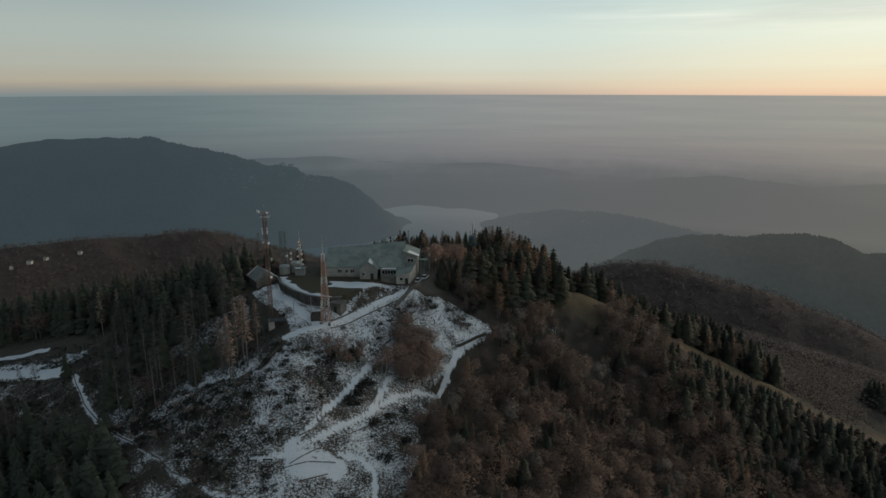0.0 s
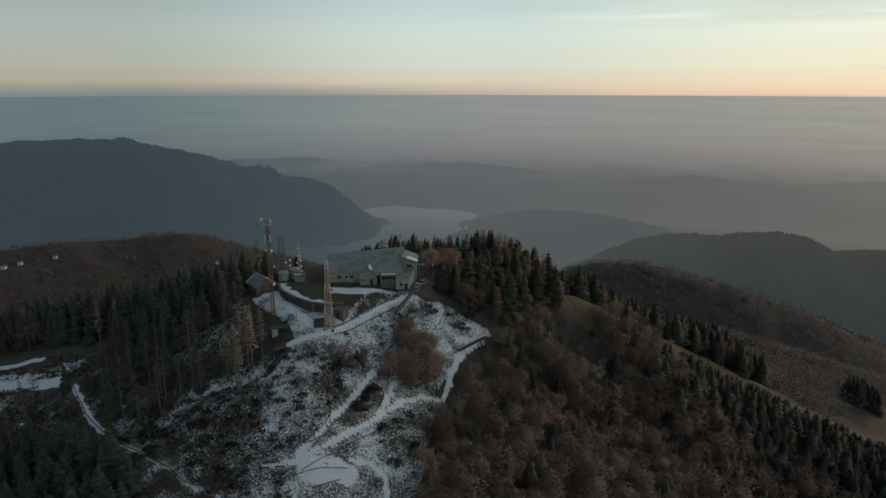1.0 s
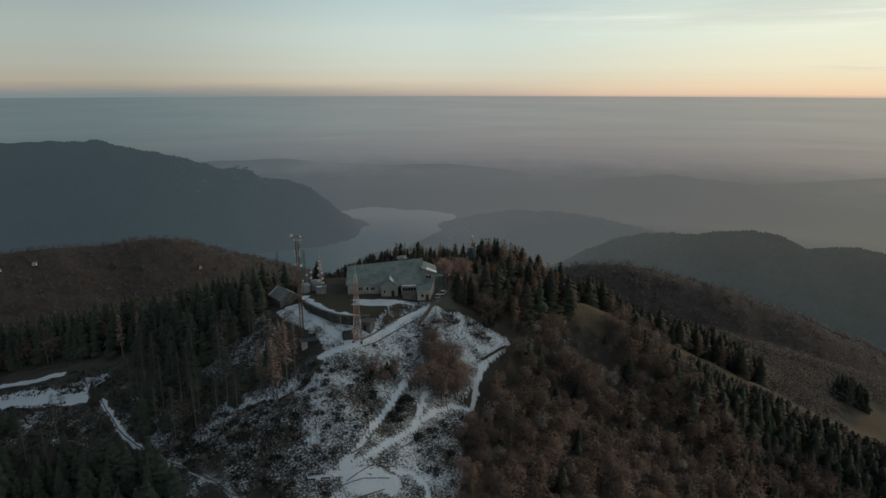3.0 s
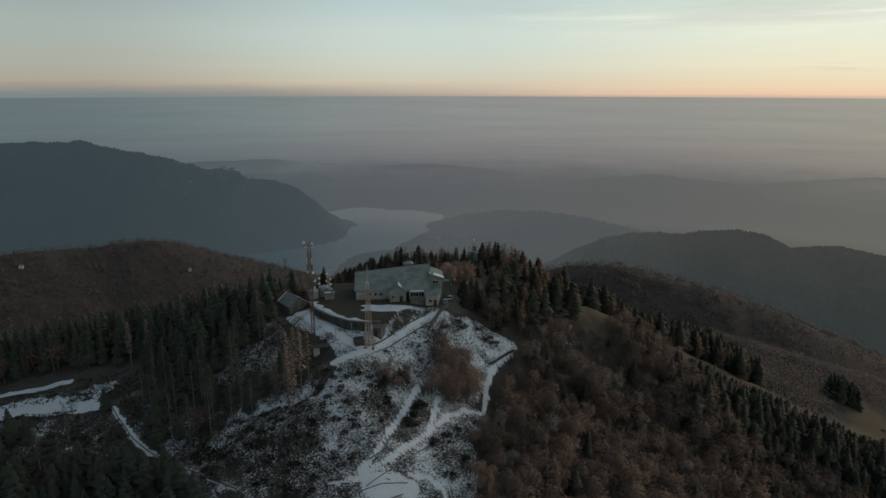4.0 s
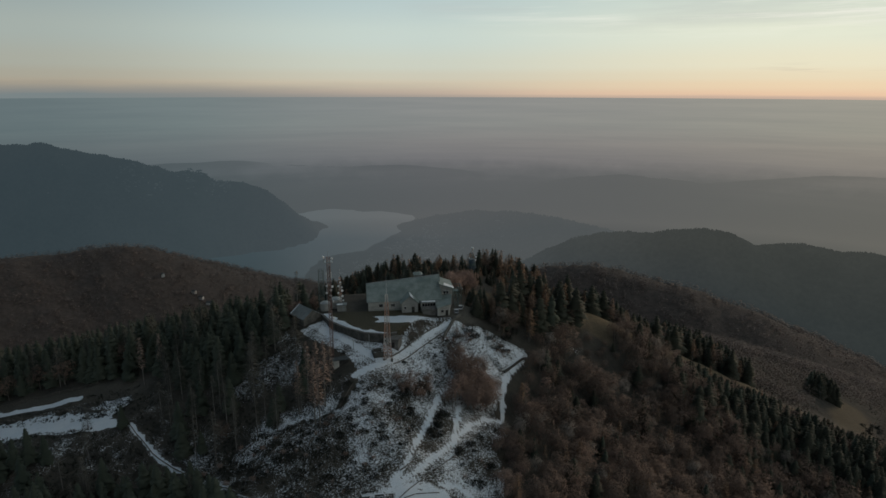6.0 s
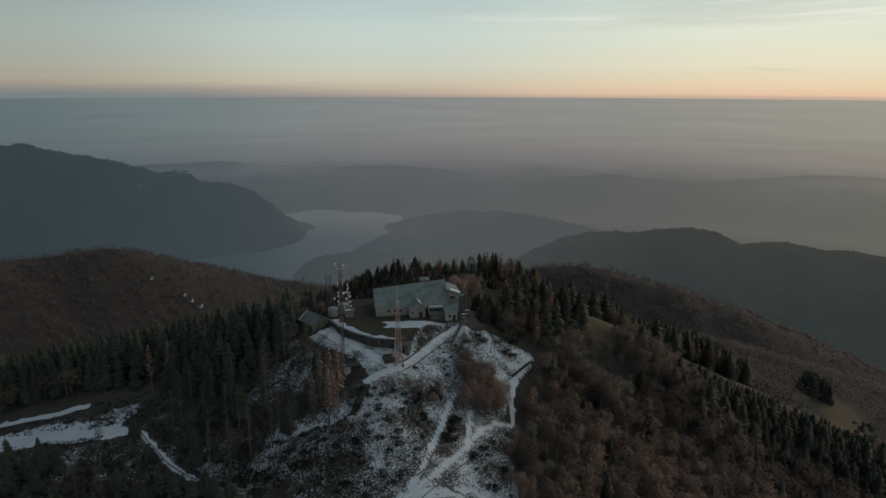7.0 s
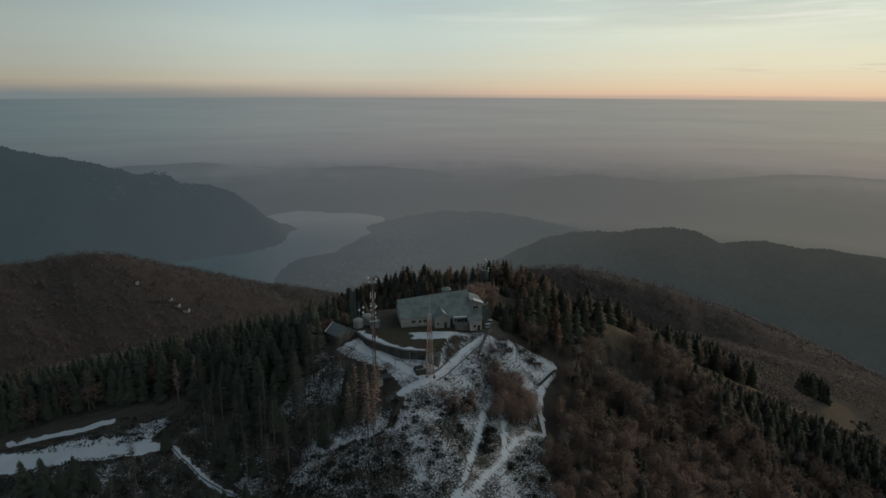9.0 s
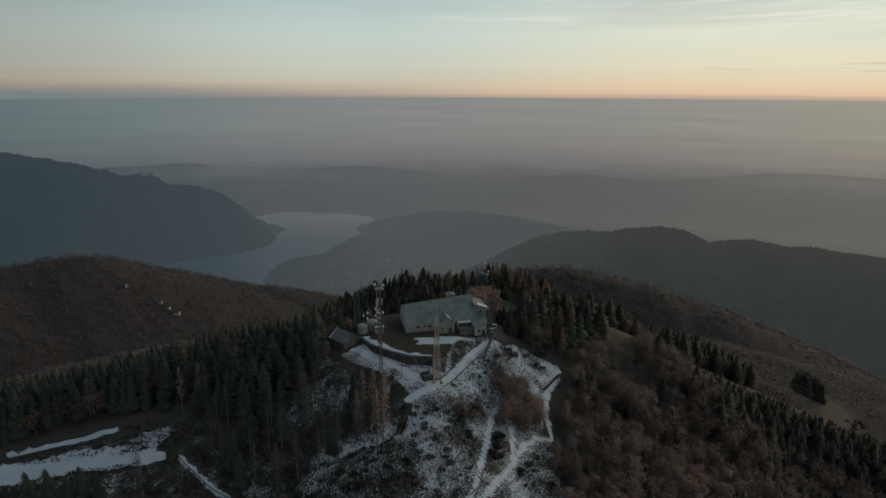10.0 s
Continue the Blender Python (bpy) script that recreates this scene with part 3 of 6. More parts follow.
def build_ground():
    az = np.radians(np.concatenate([np.arange(-180, -44, 6.0), np.arange(-44, 56, 0.25), np.arange(56, 180, 6.0)]))
    rr = rings()
    r, a = np.meshgrid(rr, az, indexing="ij")
    x, y = EYE0[0] + r * np.sin(a), EYE0[1] + r * np.cos(a)
    z = land(x, y)
    p = nearer(x, y, z)
    n, m = r.shape
    i, j = np.meshgrid(np.arange(n - 1), np.arange(m), indexing="ij")
    k = (j + 1) % m
    quads = np.stack([i * m + j, i * m + k, (i + 1) * m + k, (i + 1) * m + j], -1)
    cut = int(np.searchsorted(rr, 1850))
    snow, straw, bare = cover_at(x, y)
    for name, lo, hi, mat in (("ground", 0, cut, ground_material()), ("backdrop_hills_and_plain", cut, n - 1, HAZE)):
        q = quads[lo:hi].reshape(-1, 4) - lo * m
        v = p[lo:hi + 1].reshape(-1, 3)
        if lo == 0:
            v = np.vstack([v, [[EYE0[0], EYE0[1], float(z[0].mean())]]])
        me = mesh_from(name, v, q[:, ::-1].copy(), [mat], smooth=True)
        if lo == 0:
            c = np.zeros((len(v), 4), np.float32)
            c[:-1, 0], c[:-1, 1], c[:-1, 2] = snow[:hi + 1].ravel(), straw[:hi + 1].ravel(), bare[:hi + 1].ravel()
            c[:-1, 3] = inside(x, y, TERRACE_WALL + [(-20, 224), (-60, 224)])[:hi + 1].ravel()
            at = me.attributes.new("cover", "FLOAT_COLOR", "POINT")
            at.data.foreach_set("color", c.ravel())
        else:
            up = np.clip((z - LAKE_Z - 6) / 45, 0, 1)[lo:hi + 1].ravel()
            me.attributes.new("rise", "FLOAT", "POINT").data.foreach_set("value", up.astype(np.float32))
        ob = new(name, me)
        tagged(ob, "snow-patched hillside ground with dry grass and leaf litter" if lo == 0 else "hazy blue-grey hills and wide plain below the horizon", "ground" if lo == 0 else "hills", kind="structure")


build_ground()


def build_lake():
    shore = [(-5.5, -10.97), (-3.7, -10.72), (-2.45, -10.63), (-0.6, -10.78), (0.35, -10.96), (2.16, -10.94), (5.02, -11.35), (5.2, -12.0), (4.75, -12.31), (2.63, -13.36), (0.25, -14.48), (-1.2, -14.62), (-2.63, -14.8), (-3.7, -15.2), (-4.8, -16.0), (-5.5, -17.5), (-15, -17.5), (-18, -14), (-9, -12.2)]
    pts = []
    for (a0, e0), (a1, e1) in zip(shore, shore[1:] + shore[:1]):
        for s in np.linspace(0, 1, 7)[:-1]:
            a, e = a0 + s * (a1 - a0) + 0.12 * math.sin(31 * a0 + 9 * s), e0 + s * (e1 - e0)
            dist = (EYE0[2] - LAKE_Z - 1) / math.tan(radians(-e))
            pts.append((EYE0[0] + dist * math.sin(radians(a)), EYE0[1] + dist * math.cos(radians(a)), LAKE_Z + 1))
    p = np.array(pts)
    v = nearer(p[:, 0], p[:, 1], p[:, 2])
    bm = bmesh.new()
    bmesh.ops.triangulate(bm, faces=[bm.faces.new([bm.verts.new(c) for c in v])])
    me = bpy.data.meshes.new("lake_water")
    bm.to_mesh(me)
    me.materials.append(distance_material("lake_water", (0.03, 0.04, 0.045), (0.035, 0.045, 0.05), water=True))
    tagged(new("lake_water", me), "calm pale grey lake in the valley below", "lake", kind="structure")


build_lake()


def crest_trees():
    """Trees that fringe the crests of the distant hills."""
    rng = np.random.RandomState(41)
    pieces = []
    for line, count, tall in ((FAR_CRESTS[0][0][2:-1], 2200, 11.0), (FAR_CRESTS[5][0][1:-1], 2600, 7.0), (FAR_CRESTS[3][0][1:-2], 700, 13.0), (FAR_CRESTS[2][0][:-1], 600, 13.0), (FAR_CRESTS[4][0][1:], 500, 13.0)):
        q = np.array(line)
        k = rng.randint(0, len(q) - 1, count)
        s = rng.rand(count)
        at = q[k] + (q[k + 1] - q[k]) * s[:, None]
        x, y = at[:, 0] + rng.normal(0, 26, count), at[:, 1] + rng.normal(0, 26, count)
        x, y = x[rough(x, y, 150, 2) > -0.45], y[rough(x, y, 150, 2) > -0.45]
        z, n = ground_at(x, y), len(x)
        h = tall * (0.45 + 0.6 * rng.rand(n))
        c = np.array([(-0.3, -0.3, -0.1), (0.3, -0.3, -0.1), (0.0, 0.38, -0.1), (-0.42, 0.1, 0.5), (0.4, 0.2, 0.55), (0.05, -0.4, 0.45), (0.0, 0.0, 1.0)])
        d = c[None] * h[:, None, None] + rng.normal(0, 0.10, (n, 7, 3)) * h[:, None, None]
        v = nearer(x[:, None] + d[..., 0], y[:, None] + d[..., 1], z[:, None] + d[..., 2])
        t = np.array([(0, 1, 5), (1, 4, 5), (1, 2, 4), (2, 3, 4), (2, 0, 3), (0, 5, 3), (5, 4, 6), (4, 3, 6), (3, 5, 6)])
        pieces.append((v.reshape(-1, 3), (t[None] + (np.arange(n) * 7)[:, None, None]).reshape(-1, 3)))
    v, t = [], []
    n = 0
    for a, b in pieces:
        v.append(a)
        t.append(b + n)
        n += len(a)
    # the trees carry the same painted haze glow
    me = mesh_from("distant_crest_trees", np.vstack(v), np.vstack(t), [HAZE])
    me.attributes.new("rise", "FLOAT", "POINT").data.foreach_set("value", np.ones(n, np.float32))
    tagged(new("distant_crest_trees", me), "hazy trees fringing the crests of distant hills", "trees", kind="stuff")


crest_trees()

# ---- woods ----
def fan(n, r0, r1, z0, z1, lean=(0, 0)):
    """An open tapered tube as triangles."""
    a = np.arange(n) * 2 * math.pi / n
    lo = np.stack([r0 * np.cos(a), r0 * np.sin(a), np.full(n, z0)], -1)
    hi = np.stack([r1 * np.cos(a) + lean[0], r1 * np.sin(a) + lean[1], np.full(n, z1)], -1)
    i = np.arange(n)
    j = (i + 1) % n
    return np.vstack([lo, hi]), np.vstack([np.stack([i, j, i + n], -1), np.stack([j, j + n, i + n], -1)])


def limb(p, q, r):
    """A thin three-sided branch from p to q."""
    p, q = np.array(p), np.array(q)
    d = (q - p) / np.linalg.norm(q - p)
    u = np.cross(d, (0.3, 0.8, 0.5))
    u /= np.linalg.norm(u)
    v = np.cross(d, u)
    ring = [p + r * (math.cos(a) * u + math.sin(a) * v) for a in (0, 2.1, 4.2)]
    return np.array(ring + [q]), np.array([(0, 1, 3), (1, 2, 3), (2, 0, 3)])


def gather(pieces):
    verts, tris, n = [], [], 0
    for v, t in pieces:
        verts.append(v)
        tris.append(t + n)
        n += len(v)
    return np.vstack(verts), np.vstack(tris)


def spruce(seed, tiers=19, arms=9, wide=0.25):
    """A spruce one metre high: trunk and crown of drooping boughs."""
    rng = np.random.RandomState(seed)
    crown = []
    for k in range(tiers):
        s = (k + 0.4 * rng.rand()) / tiers
        z = 0.10 + 0.90 * s
        reach = wide * (1.03 - s) ** 0.62 * (0.8 + 0.4 * rng.rand())
        turn = rng.rand() * 6.28
        for b in range(arms):
            if rng.rand() < 0.08:
                continue
            a = turn + b * 2 * math.pi / arms + rng.normal(0, 0.16)
            r = reach * (0.7 + 0.5 * rng.rand())
            drop = r * (0.35 + 0.3 * rng.rand())
            c, d = math.cos(a), math.sin(a)
            w = r * (0.32 + 0.18 * rng.rand())
            mid = 0.58 * r
            crown.append((np.array([(0, 0, z + 0.02), (mid * c - w * d, mid * d + w * c, z - 0.55 * drop), (mid * c + w * d, mid * d - w * c, z - 0.55 * drop), (r * c, r * d, z - drop * 0.8)]), np.array([(0, 2, 1), (1, 2, 3)])))
    crown.append(fan(4, 0.018, 0.001, 0.9, 1.03))
    return fan(5, 0.017, 0.004, -0.05, 0.9), gather(crown), 0.0


def slivers(rng, start, way, length, width):
    """Many thin pointed twigs, each a triangle."""
    n = len(start)
    way = way / np.linalg.norm(way, axis=1)[:, None]
    side = np.cross(way, rng.normal(0, 1, (n, 3)))
    side /= np.linalg.norm(side, axis=1)[:, None]
    v = np.stack([start - side * width[:, None], start + side * width[:, None], start + way * length[:, None]], 1).reshape(-1, 3)
    return v, np.arange(3 * n).reshape(-1, 3)


def beech(seed, twigs=560, wide=0.42, low=0.12, thick=0.0092):
    """A leafless broad tree one metre high: trunk with limbs, and a round haze of twigs."""
    rng = np.random.RandomState(seed)
    wood = [fan(5, 0.022, 0.008, -0.05, 0.55, (rng.normal(0, 0.03), rng.normal(0, 0.03)))]
    tips = []
    for k in range(9):
        a, z = rng.rand() * 6.28, 0.18 + 0.4 * rng.rand()
        r = wide * (0.6 + 0.5 * rng.rand())
        q = (r * math.cos(a), r * math.sin(a), min(0.97, z + 0.25 + 0.3 * rng.rand()))
        wood.append(limb((0, 0, z), q, 0.009))
        tips.append(q)
    tips = np.array(tips)
    tips[:, 2] -= 0.10
    tips = np.vstack([tips, [(0.05, 0.0, 0.80), (0.0, 0.05, 0.62)]])
    tips[:, :2] *= 0.72
    size = wide * (0.36 + 0.26 * rng.rand(len(tips)))
    u = rng.normal(0, 1, (twigs, 3))
    u[:, 2] += 0.25
    u /= np.linalg.norm(u, axis=1)[:, None]
    k = rng.randint(0, len(tips), twigs)
    rad = size[k] * (0.55 + 0.5 * rng.rand(twigs) ** 0.6)
    p = tips[k] + u * rad[:, None] * np.array((1, 1, 0.95))
    p[:, 2] = np.maximum(p[:, 2], low)
    # twigs spray outwards and mostly lie open to the sky
    face = 0.55 * u + np.array((0, 0, 0.9)) + 0.15 * rng.normal(0, 1, (twigs, 3))
    side = np.cross(face, rng.normal(0, 1, (twigs, 3)))
    side /= np.linalg.norm(side, axis=1)[:, None]
    way = np.cross(side, face) + 0.35 * u + 0.15 * rng.normal(0, 1, (twigs, 3))
    way /= np.linalg.norm(way, axis=1)[:, None]
    length, width = 0.05 + 0.07 * rng.rand(twigs), thick * 1.25
    v = np.stack([p - side * width, p + side * width, p + way * length[:, None]], 1).reshape(-1, 3)
    return gather(wood), (v, np.arange(3 * twigs).reshape(-1, 3)), np.repeat(0.35 * u + 0.75 * (p - np.array((0, 0, 0.45))) / wide + np.array((0, 0, 0.35)), 3, 0)


def larch(seed, twigs=230, wide=0.095, low=0.30, thick=0.0042):
    """A leafless larch one metre high: a straight stem with level twiggy boughs."""
    rng = np.random.RandomState(seed)
    z = low + (1 - low) * rng.rand(twigs) ** 0.85
    a = rng.rand(twigs) * 6.28
    reach = wide * np.minimum(1, (1.05 - z) / 0.5) ** 0.7 * (0.7 + 0.5 * rng.rand(twigs))
    r0 = reach * rng.rand(twigs) * 0.7
    p = np.stack([r0 * np.cos(a), r0 * np.sin(a), z], -1)
    way = np.stack([np.cos(a), np.sin(a), rng.normal(-0.1, 0.4, twigs)], -1)
    return fan(5, 0.012, 0.002, -0.05, 0.99), slivers(rng, p, way, reach * (0.5 + 0.5 * rng.rand(twigs)) + 0.02, np.full(twigs, thick)), 0.0


def shrub(seed, twigs=150):
    """A low thicket one metre high."""
    rng = np.random.RandomState(seed)
    a, r = rng.rand(twigs) * 6.28, rng.rand(twigs) ** 0.5 * 0.75
    p = np.stack([r * np.cos(a), r * np.sin(a), 0.55 * rng.rand(twigs) * (1 - 0.5 * r)], -1)
    way = np.stack([0.5 * p[:, 0], 0.5 * p[:, 1], np.full(twigs, 0.7)], -1) + 0.3 * rng.normal(0, 1, (twigs, 3))
    stem = gather([limb((0, 0, -0.1), (0.35 * math.cos(k * 2.1), 0.35 * math.sin(k * 2.1), 0.6), 0.03) for k in range(3)])
    return stem, slivers(rng, p, way, 0.35 + 0.35 * rng.rand(twigs), np.full(twigs, 0.035)), 0.0


KINDS = {  # shapes, bark, foliage, name, label, category
    "spruce": ([spruce(s) for s in range(5)], BARK, SPRUCE, "spruce_tree", "dark green spruce with drooping boughs on the hillside", "tree"),
    "fir": ([spruce(30 + s, 16, 8, 0.31) for s in range(4)], BARK, FIR, "fir_tree", "broad dark fir among brown larches and beeches", "tree"),
    "beech": ([beech(20 + s) for s in range(6)], BARK, TWIGS, "beech_tree", "leafless brown beech with a round twiggy crown", "tree"),
    "larch": ([larch(40 + s) for s in range(3)] + [larch(44 + s, 330, 0.16, 0.16) for s in range(3)], PALEBARK, LARCH, "larch_tree", "tall leafless larch with pale straight stem", "tree"),
    "golden": ([larch(48 + s) for s in range(2)] + [larch(52 + s, 420, 0.13, 0.14, 0.0062) for s in range(4)], PALEBARK, GOLDEN, "golden_larch_tree", "tall larch with golden-brown twigs and pale stem", "tree"),
    "stem": ([larch(140 + s, 260, 0.074, 0.36, 0.0046) for s in range(4)], PALEBARK, REDLARCH, "bare_larch_tree", "tall larch with long bare pale stem and reddish twigs", "tree"),
    "birch": ([beech(70 + s, 420, 0.30, 0.16, 0.0075) for s in range(4)], PALEBARK, GREYTWIGS, "birch_tree", "slender leafless birch with pale grey twigs", "tree"),
    "russet": ([beech(60 + s, 420, 0.30, 0.08) for s in range(4)], BARK, RUST, "russet_tree", "russet-brown bare tree beside the lodge grounds", "tree"),
    "shrub": ([shrub(80 + s) for s in range(5)], BARK, HEATH, "dark_shrub", "low dark leafless shrub on the snowy slope", "shrub"),
    "thicket": ([beech(90 + s, 620, 0.48, 0.02, 0.011) for s in range(4)], BARK, BRUSH, "bare_bush", "tall brown leafless bush standing in the snow", "bush"),
}


def outward(v, lift):
    """Normals that point away from the stem, and a little up."""
    n = np.stack([v[:, 0], v[:, 1], np.full(len(v), 1e-3)], -1)
    n /= np.linalg.norm(n, axis=1)[:, None]
    return n + np.array((0, 0, lift))


SEEDS = random.Random(7)
WOODS = []  # kind, x, y, height, turn


def scatter(loop, gap, kinds, tall, away=()):
    """Trees at about gap metres from one another within a loop of points."""
    xs, ys = [p[0] for p in loop], [p[1] for p in loop]
    x = np.arange(min(xs), max(xs), gap)
    y = np.arange(min(ys), max(ys), gap * 0.9)
    x, y = np.meshgrid(x, y)
    x, y = x.ravel(), y.ravel()
    jit = np.random.RandomState(len(WOODS) + 3)
    x, y = x + gap * (jit.rand(len(x)) - 0.5) * 1.1, y + gap * (jit.rand(len(x)) - 0.5) * 1.1
    ok = inside(x, y, loop)
    for line, room in away:
        ok &= to_line(x, y, line)[0] > room
    for px, py in zip(x[ok], y[ok]):
        kind = SEEDS.choices([k for k, _ in kinds], [w for _, w in kinds])[0]
        lo, hi = tall[kind] if isinstance(tall, dict) else tall
        WOODS.append((kind, float(px), float(py), SEEDS.uniform(lo, hi), SEEDS.uniform(0, 6.28)))


WEST = {"spruce": (11, 18), "larch": (14, 20), "beech": (8, 11)}
EAST = {"spruce": (6, 12), "golden": (7, 12), "beech": (5, 11.5), "russet": (4, 8), "birch": (5, 10)}
YARD_EAST = [(-4, 236), (2, 252), (8, 274), (12, 298)]
# west wood, larch edge and the dark firs under the camera
scatter([(-66, 238), (-78, 214), (-94, 200), (-110, 212), (-124, 226), (-150, 234), (-200, 240), (-320, 244), (-330, 296), (-190, 302), (-80, 278)], 4.7, (("spruce", 8), ("larch", 1.4), ("beech", 0.3)), WEST)
scatter([(-97, 200), (-90, 172), (-66, 176), (-60, 184), (-69, 204), (-78, 214)], 7.2, (("larch", 4), ("spruce", 3), ("beech", 1)), {"spruce": (8, 14), "larch": (14, 20), "beech": (5, 8)}, [(SIDE_ROAD, 5)])
scatter([(-92, 172), (-84, 160), (-70, 168), (-60, 174), (-66, 178)], 8.5, (("larch", 3), ("spruce", 1)), {"spruce": (6, 10), "larch": (12, 18)})
scatter([(-108, 166), (-92, 158), (-80, 140), (-64, 112), (-160, 100), (-160, 150), (-124, 170)], 5.4, (("spruce", 5), ("larch", 1)), {"spruce": (9, 15), "larch": (9, 14)}, [(TRACK_WEST, 4)])
scatter([(-160, 160), (-124, 176), (-114, 172), (-126, 150), (-160, 140)], 6.0, (("spruce", 4), ("larch", 1)), {"spruce": (7, 12), "larch": (8, 13)}, [(TRACK_WEST, 4)])
scatter([(-120, 220), (-108, 212), (-92, 198), (-88, 174), (-98, 172), (-110, 186), (-116, 202)], 6.6, (("larch", 3), ("spruce", 3)), {"spruce": (8, 14), "larch": (13, 18)}, [(TRACK_WEST, 3), (SNOWFIELD, 7)])
# behind the lodge and along the back of the summit
scatter([(-78, 244), (-56, 242), (-46, 248), (-14, 250), (-6, 280), (0, 300), (-120, 300), (-140, 290)], 4.6, (("spruce", 5), ("golden", 1.5)), {"spruce": (5.5, 8.5), "golden": (6, 8)}, [(YARD_EAST, 12)])
scatter([(-120, 300), (-10, 300), (-12, 350), (-60, 384), (-110, 370), (-130, 320)], 4.4, (("spruce", 5), ("golden", 2)), {"spruce": (10, 15), "golden": (10, 15)}, [(YARD_EAST, 10)])
scatter([(-10, 300), (6, 300), (24, 330), (14, 372), (-12, 350)], 4.8, (("spruce", 3), ("golden", 5)), {"spruce": (7, 11.5), "golden": (8, 12)}, [(YARD_EAST, 10)])
scatter([(-14, 248), (6, 244), (30, 262), (56, 300), (50, 360), (14, 372), (20, 330)], 4.8, (("spruce", 2.5), ("golden", 6), ("beech", 1)), {"spruce": (11, 17), "golden": (12, 17), "beech": (7, 10)}, [(YARD_EAST, 13)])
scatter([(2, 238), (3, 222), (9, 216), (20, 218), (34, 226), (50, 236), (42, 250), (56, 280), (30, 270), (10, 248)], 4.0, (("spruce", 4), ("golden", 5), ("beech", 2)), {"spruce": (10, 18), "golden": (9, 15), "beech": (6, 9)}, [(PATH_EAST, 3), (YARD_EAST, 13)])
scatter([(-9, 250), (2, 250), (6, 262), (10, 285), (0, 288), (-8, 266)], 3.4, (("russet", 5), ("golden", 1)), {"russet": (6, 9), "golden": (6, 8)})
scatter([(6, 288), (20, 288), (26, 306), (4, 306)], 4.2, (("spruce", 2), ("golden", 1)), (5, 7.5))
# behind the grassy ridge
scatter([(36, 250), (60, 255), (100, 262), (134, 260), (150, 262), (160, 290), (150, 335), (120, 330), (60, 300)], 4.1, (("spruce", 6), ("golden", 2), ("beech", 2)), {"spruce": (10, 16), "golden": (10, 14), "beech": (6, 10)}, [(MEADOW, 7)])
# the brown wood on the near side of the ridge, with a belt of spruces
scatter([(18, 218), (14, 204), (6, 192), (2, 184), (-1, 172), (-3, 156), (-8, 132), (16, 90), (150, 100), (250, 170), (236, 215), (190, 230), (160, 236), (110, 247), (70, 239), (48, 231), (30, 222)], 4.5, (("beech", 9), ("spruce", 1.0), ("golden", 0.9), ("birch", 1.6), ("russet", 0.8)), EAST, [(MEADOW, 15), (PATH_EAST, 5.5), ([(112, 222), (140, 206), (175, 190), (210, 180)], 20)])
scatter([(92, 242), (130, 238), (156, 230), (214, 238), (236, 212), (224, 166), (192, 150), (154, 170), (124, 192), (100, 218)], 3.1, (("spruce", 12), ("beech", 2), ("golden", 0.5)), {"spruce": (5.5, 15), "beech": (5, 9), "golden": (6, 11)}, [(MEADOW, 16)])
scatter([(74, 216), (96, 226), (134, 232), (130, 207), (100, 187), (82, 198), (73, 205)], 4.0, (("spruce", 5), ("beech", 2)), {"spruce": (9, 15), "beech": (6, 10)}, [(MEADOW, 18)])
scatter([(60, 241), (88, 247), (88, 238), (64, 232)], 5.0, (("beech", 1),), (6, 9), [(MEADOW, 7)])
scatter([(46, 236), (56, 239), (60, 230), (50, 226)], 4.0, (("spruce", 1),), (8, 12), [(MEADOW, 9)])
scatter([(178, 228), (200, 242), (228, 262), (252, 262), (240, 225), (205, 205)], 4.2, (("spruce", 5), ("beech", 1)), {"spruce": (10, 15), "beech": (5, 8)}, [(MEADOW, 13)])
scatter([(190, 246), (222, 266), (258, 306), (268, 300), (228, 254), (196, 238)], 4.5, (("shrub", 2), ("thicket", 1)), (0.7, 2.0))
scatter([(230, 314), (246, 312), (249, 325), (233, 327)], 2.6, (("spruce", 1),), (11, 15))
scatter([(90, 205), (150, 190), (230, 170), (200, 110), (120, 110), (80, 150)], 7.0, (("spruce", 1),), (6, 12))
scatter([(-2, 221), (5, 224), (6, 236), (2, 246), (-2, 240), (-3, 230)], 2.7, (("thicket", 2), ("spruce", 2), ("golden", 1)), {"thicket": (1.8, 3.6), "spruce": (5, 10), "golden": (5, 9)})
scatter([(-70, 232), (-62, 238), (-66, 246), (-76, 244), (-78, 234)], 3.0, (("russet", 1),), (4.5, 7))
# thickets on the open slope
scatter([(-2, 222), (3, 229), (14, 222), (11, 214), (3, 218)], 2.6, (("thicket", 3), ("beech", 1), ("shrub", 1)), (1.6, 4.2), [(PATH_EAST, 2.6)])
WOODS.append(("birch", 7.4, 218.6, 10.5, 2.0))
scatter([(1, 186), (-4, 172), (-7, 160), (-9, 145), (-13, 132), (-4, 130), (0, 150), (3, 172)], 2.9, (("thicket", 2), ("birch", 1), ("beech", 1)), (2.4, 5.5), [(PATH_EAST, 3.2), (TRAIL_2, 2.4), (TRAIL_3, 3.0)])
scatter([(-20, 176), (-15, 188), (-14, 197), (-4, 197), (-1, 188), (-4, 175), (-12, 169), (-19, 167)], 2.1, (("thicket", 1),), (4.4, 7.2), [(TRAIL_4, 2.4), (TRAIL_2, 2.6), (TRAIL_1, 2.6), (PATH_EAST, 3)])
scatter([(-20, 205), (-12, 206), (-8, 200), (-16, 197)], 2.4, (("russet", 1), ("beech", 1)), (2.0, 3.4))
scatter([(-36, 182), (-22, 185), (-22, 173), (-35, 172)], 2.0, (("thicket", 3), ("shrub", 1)), (2.2, 3.6), [(TRAIL_1, 2.6)])
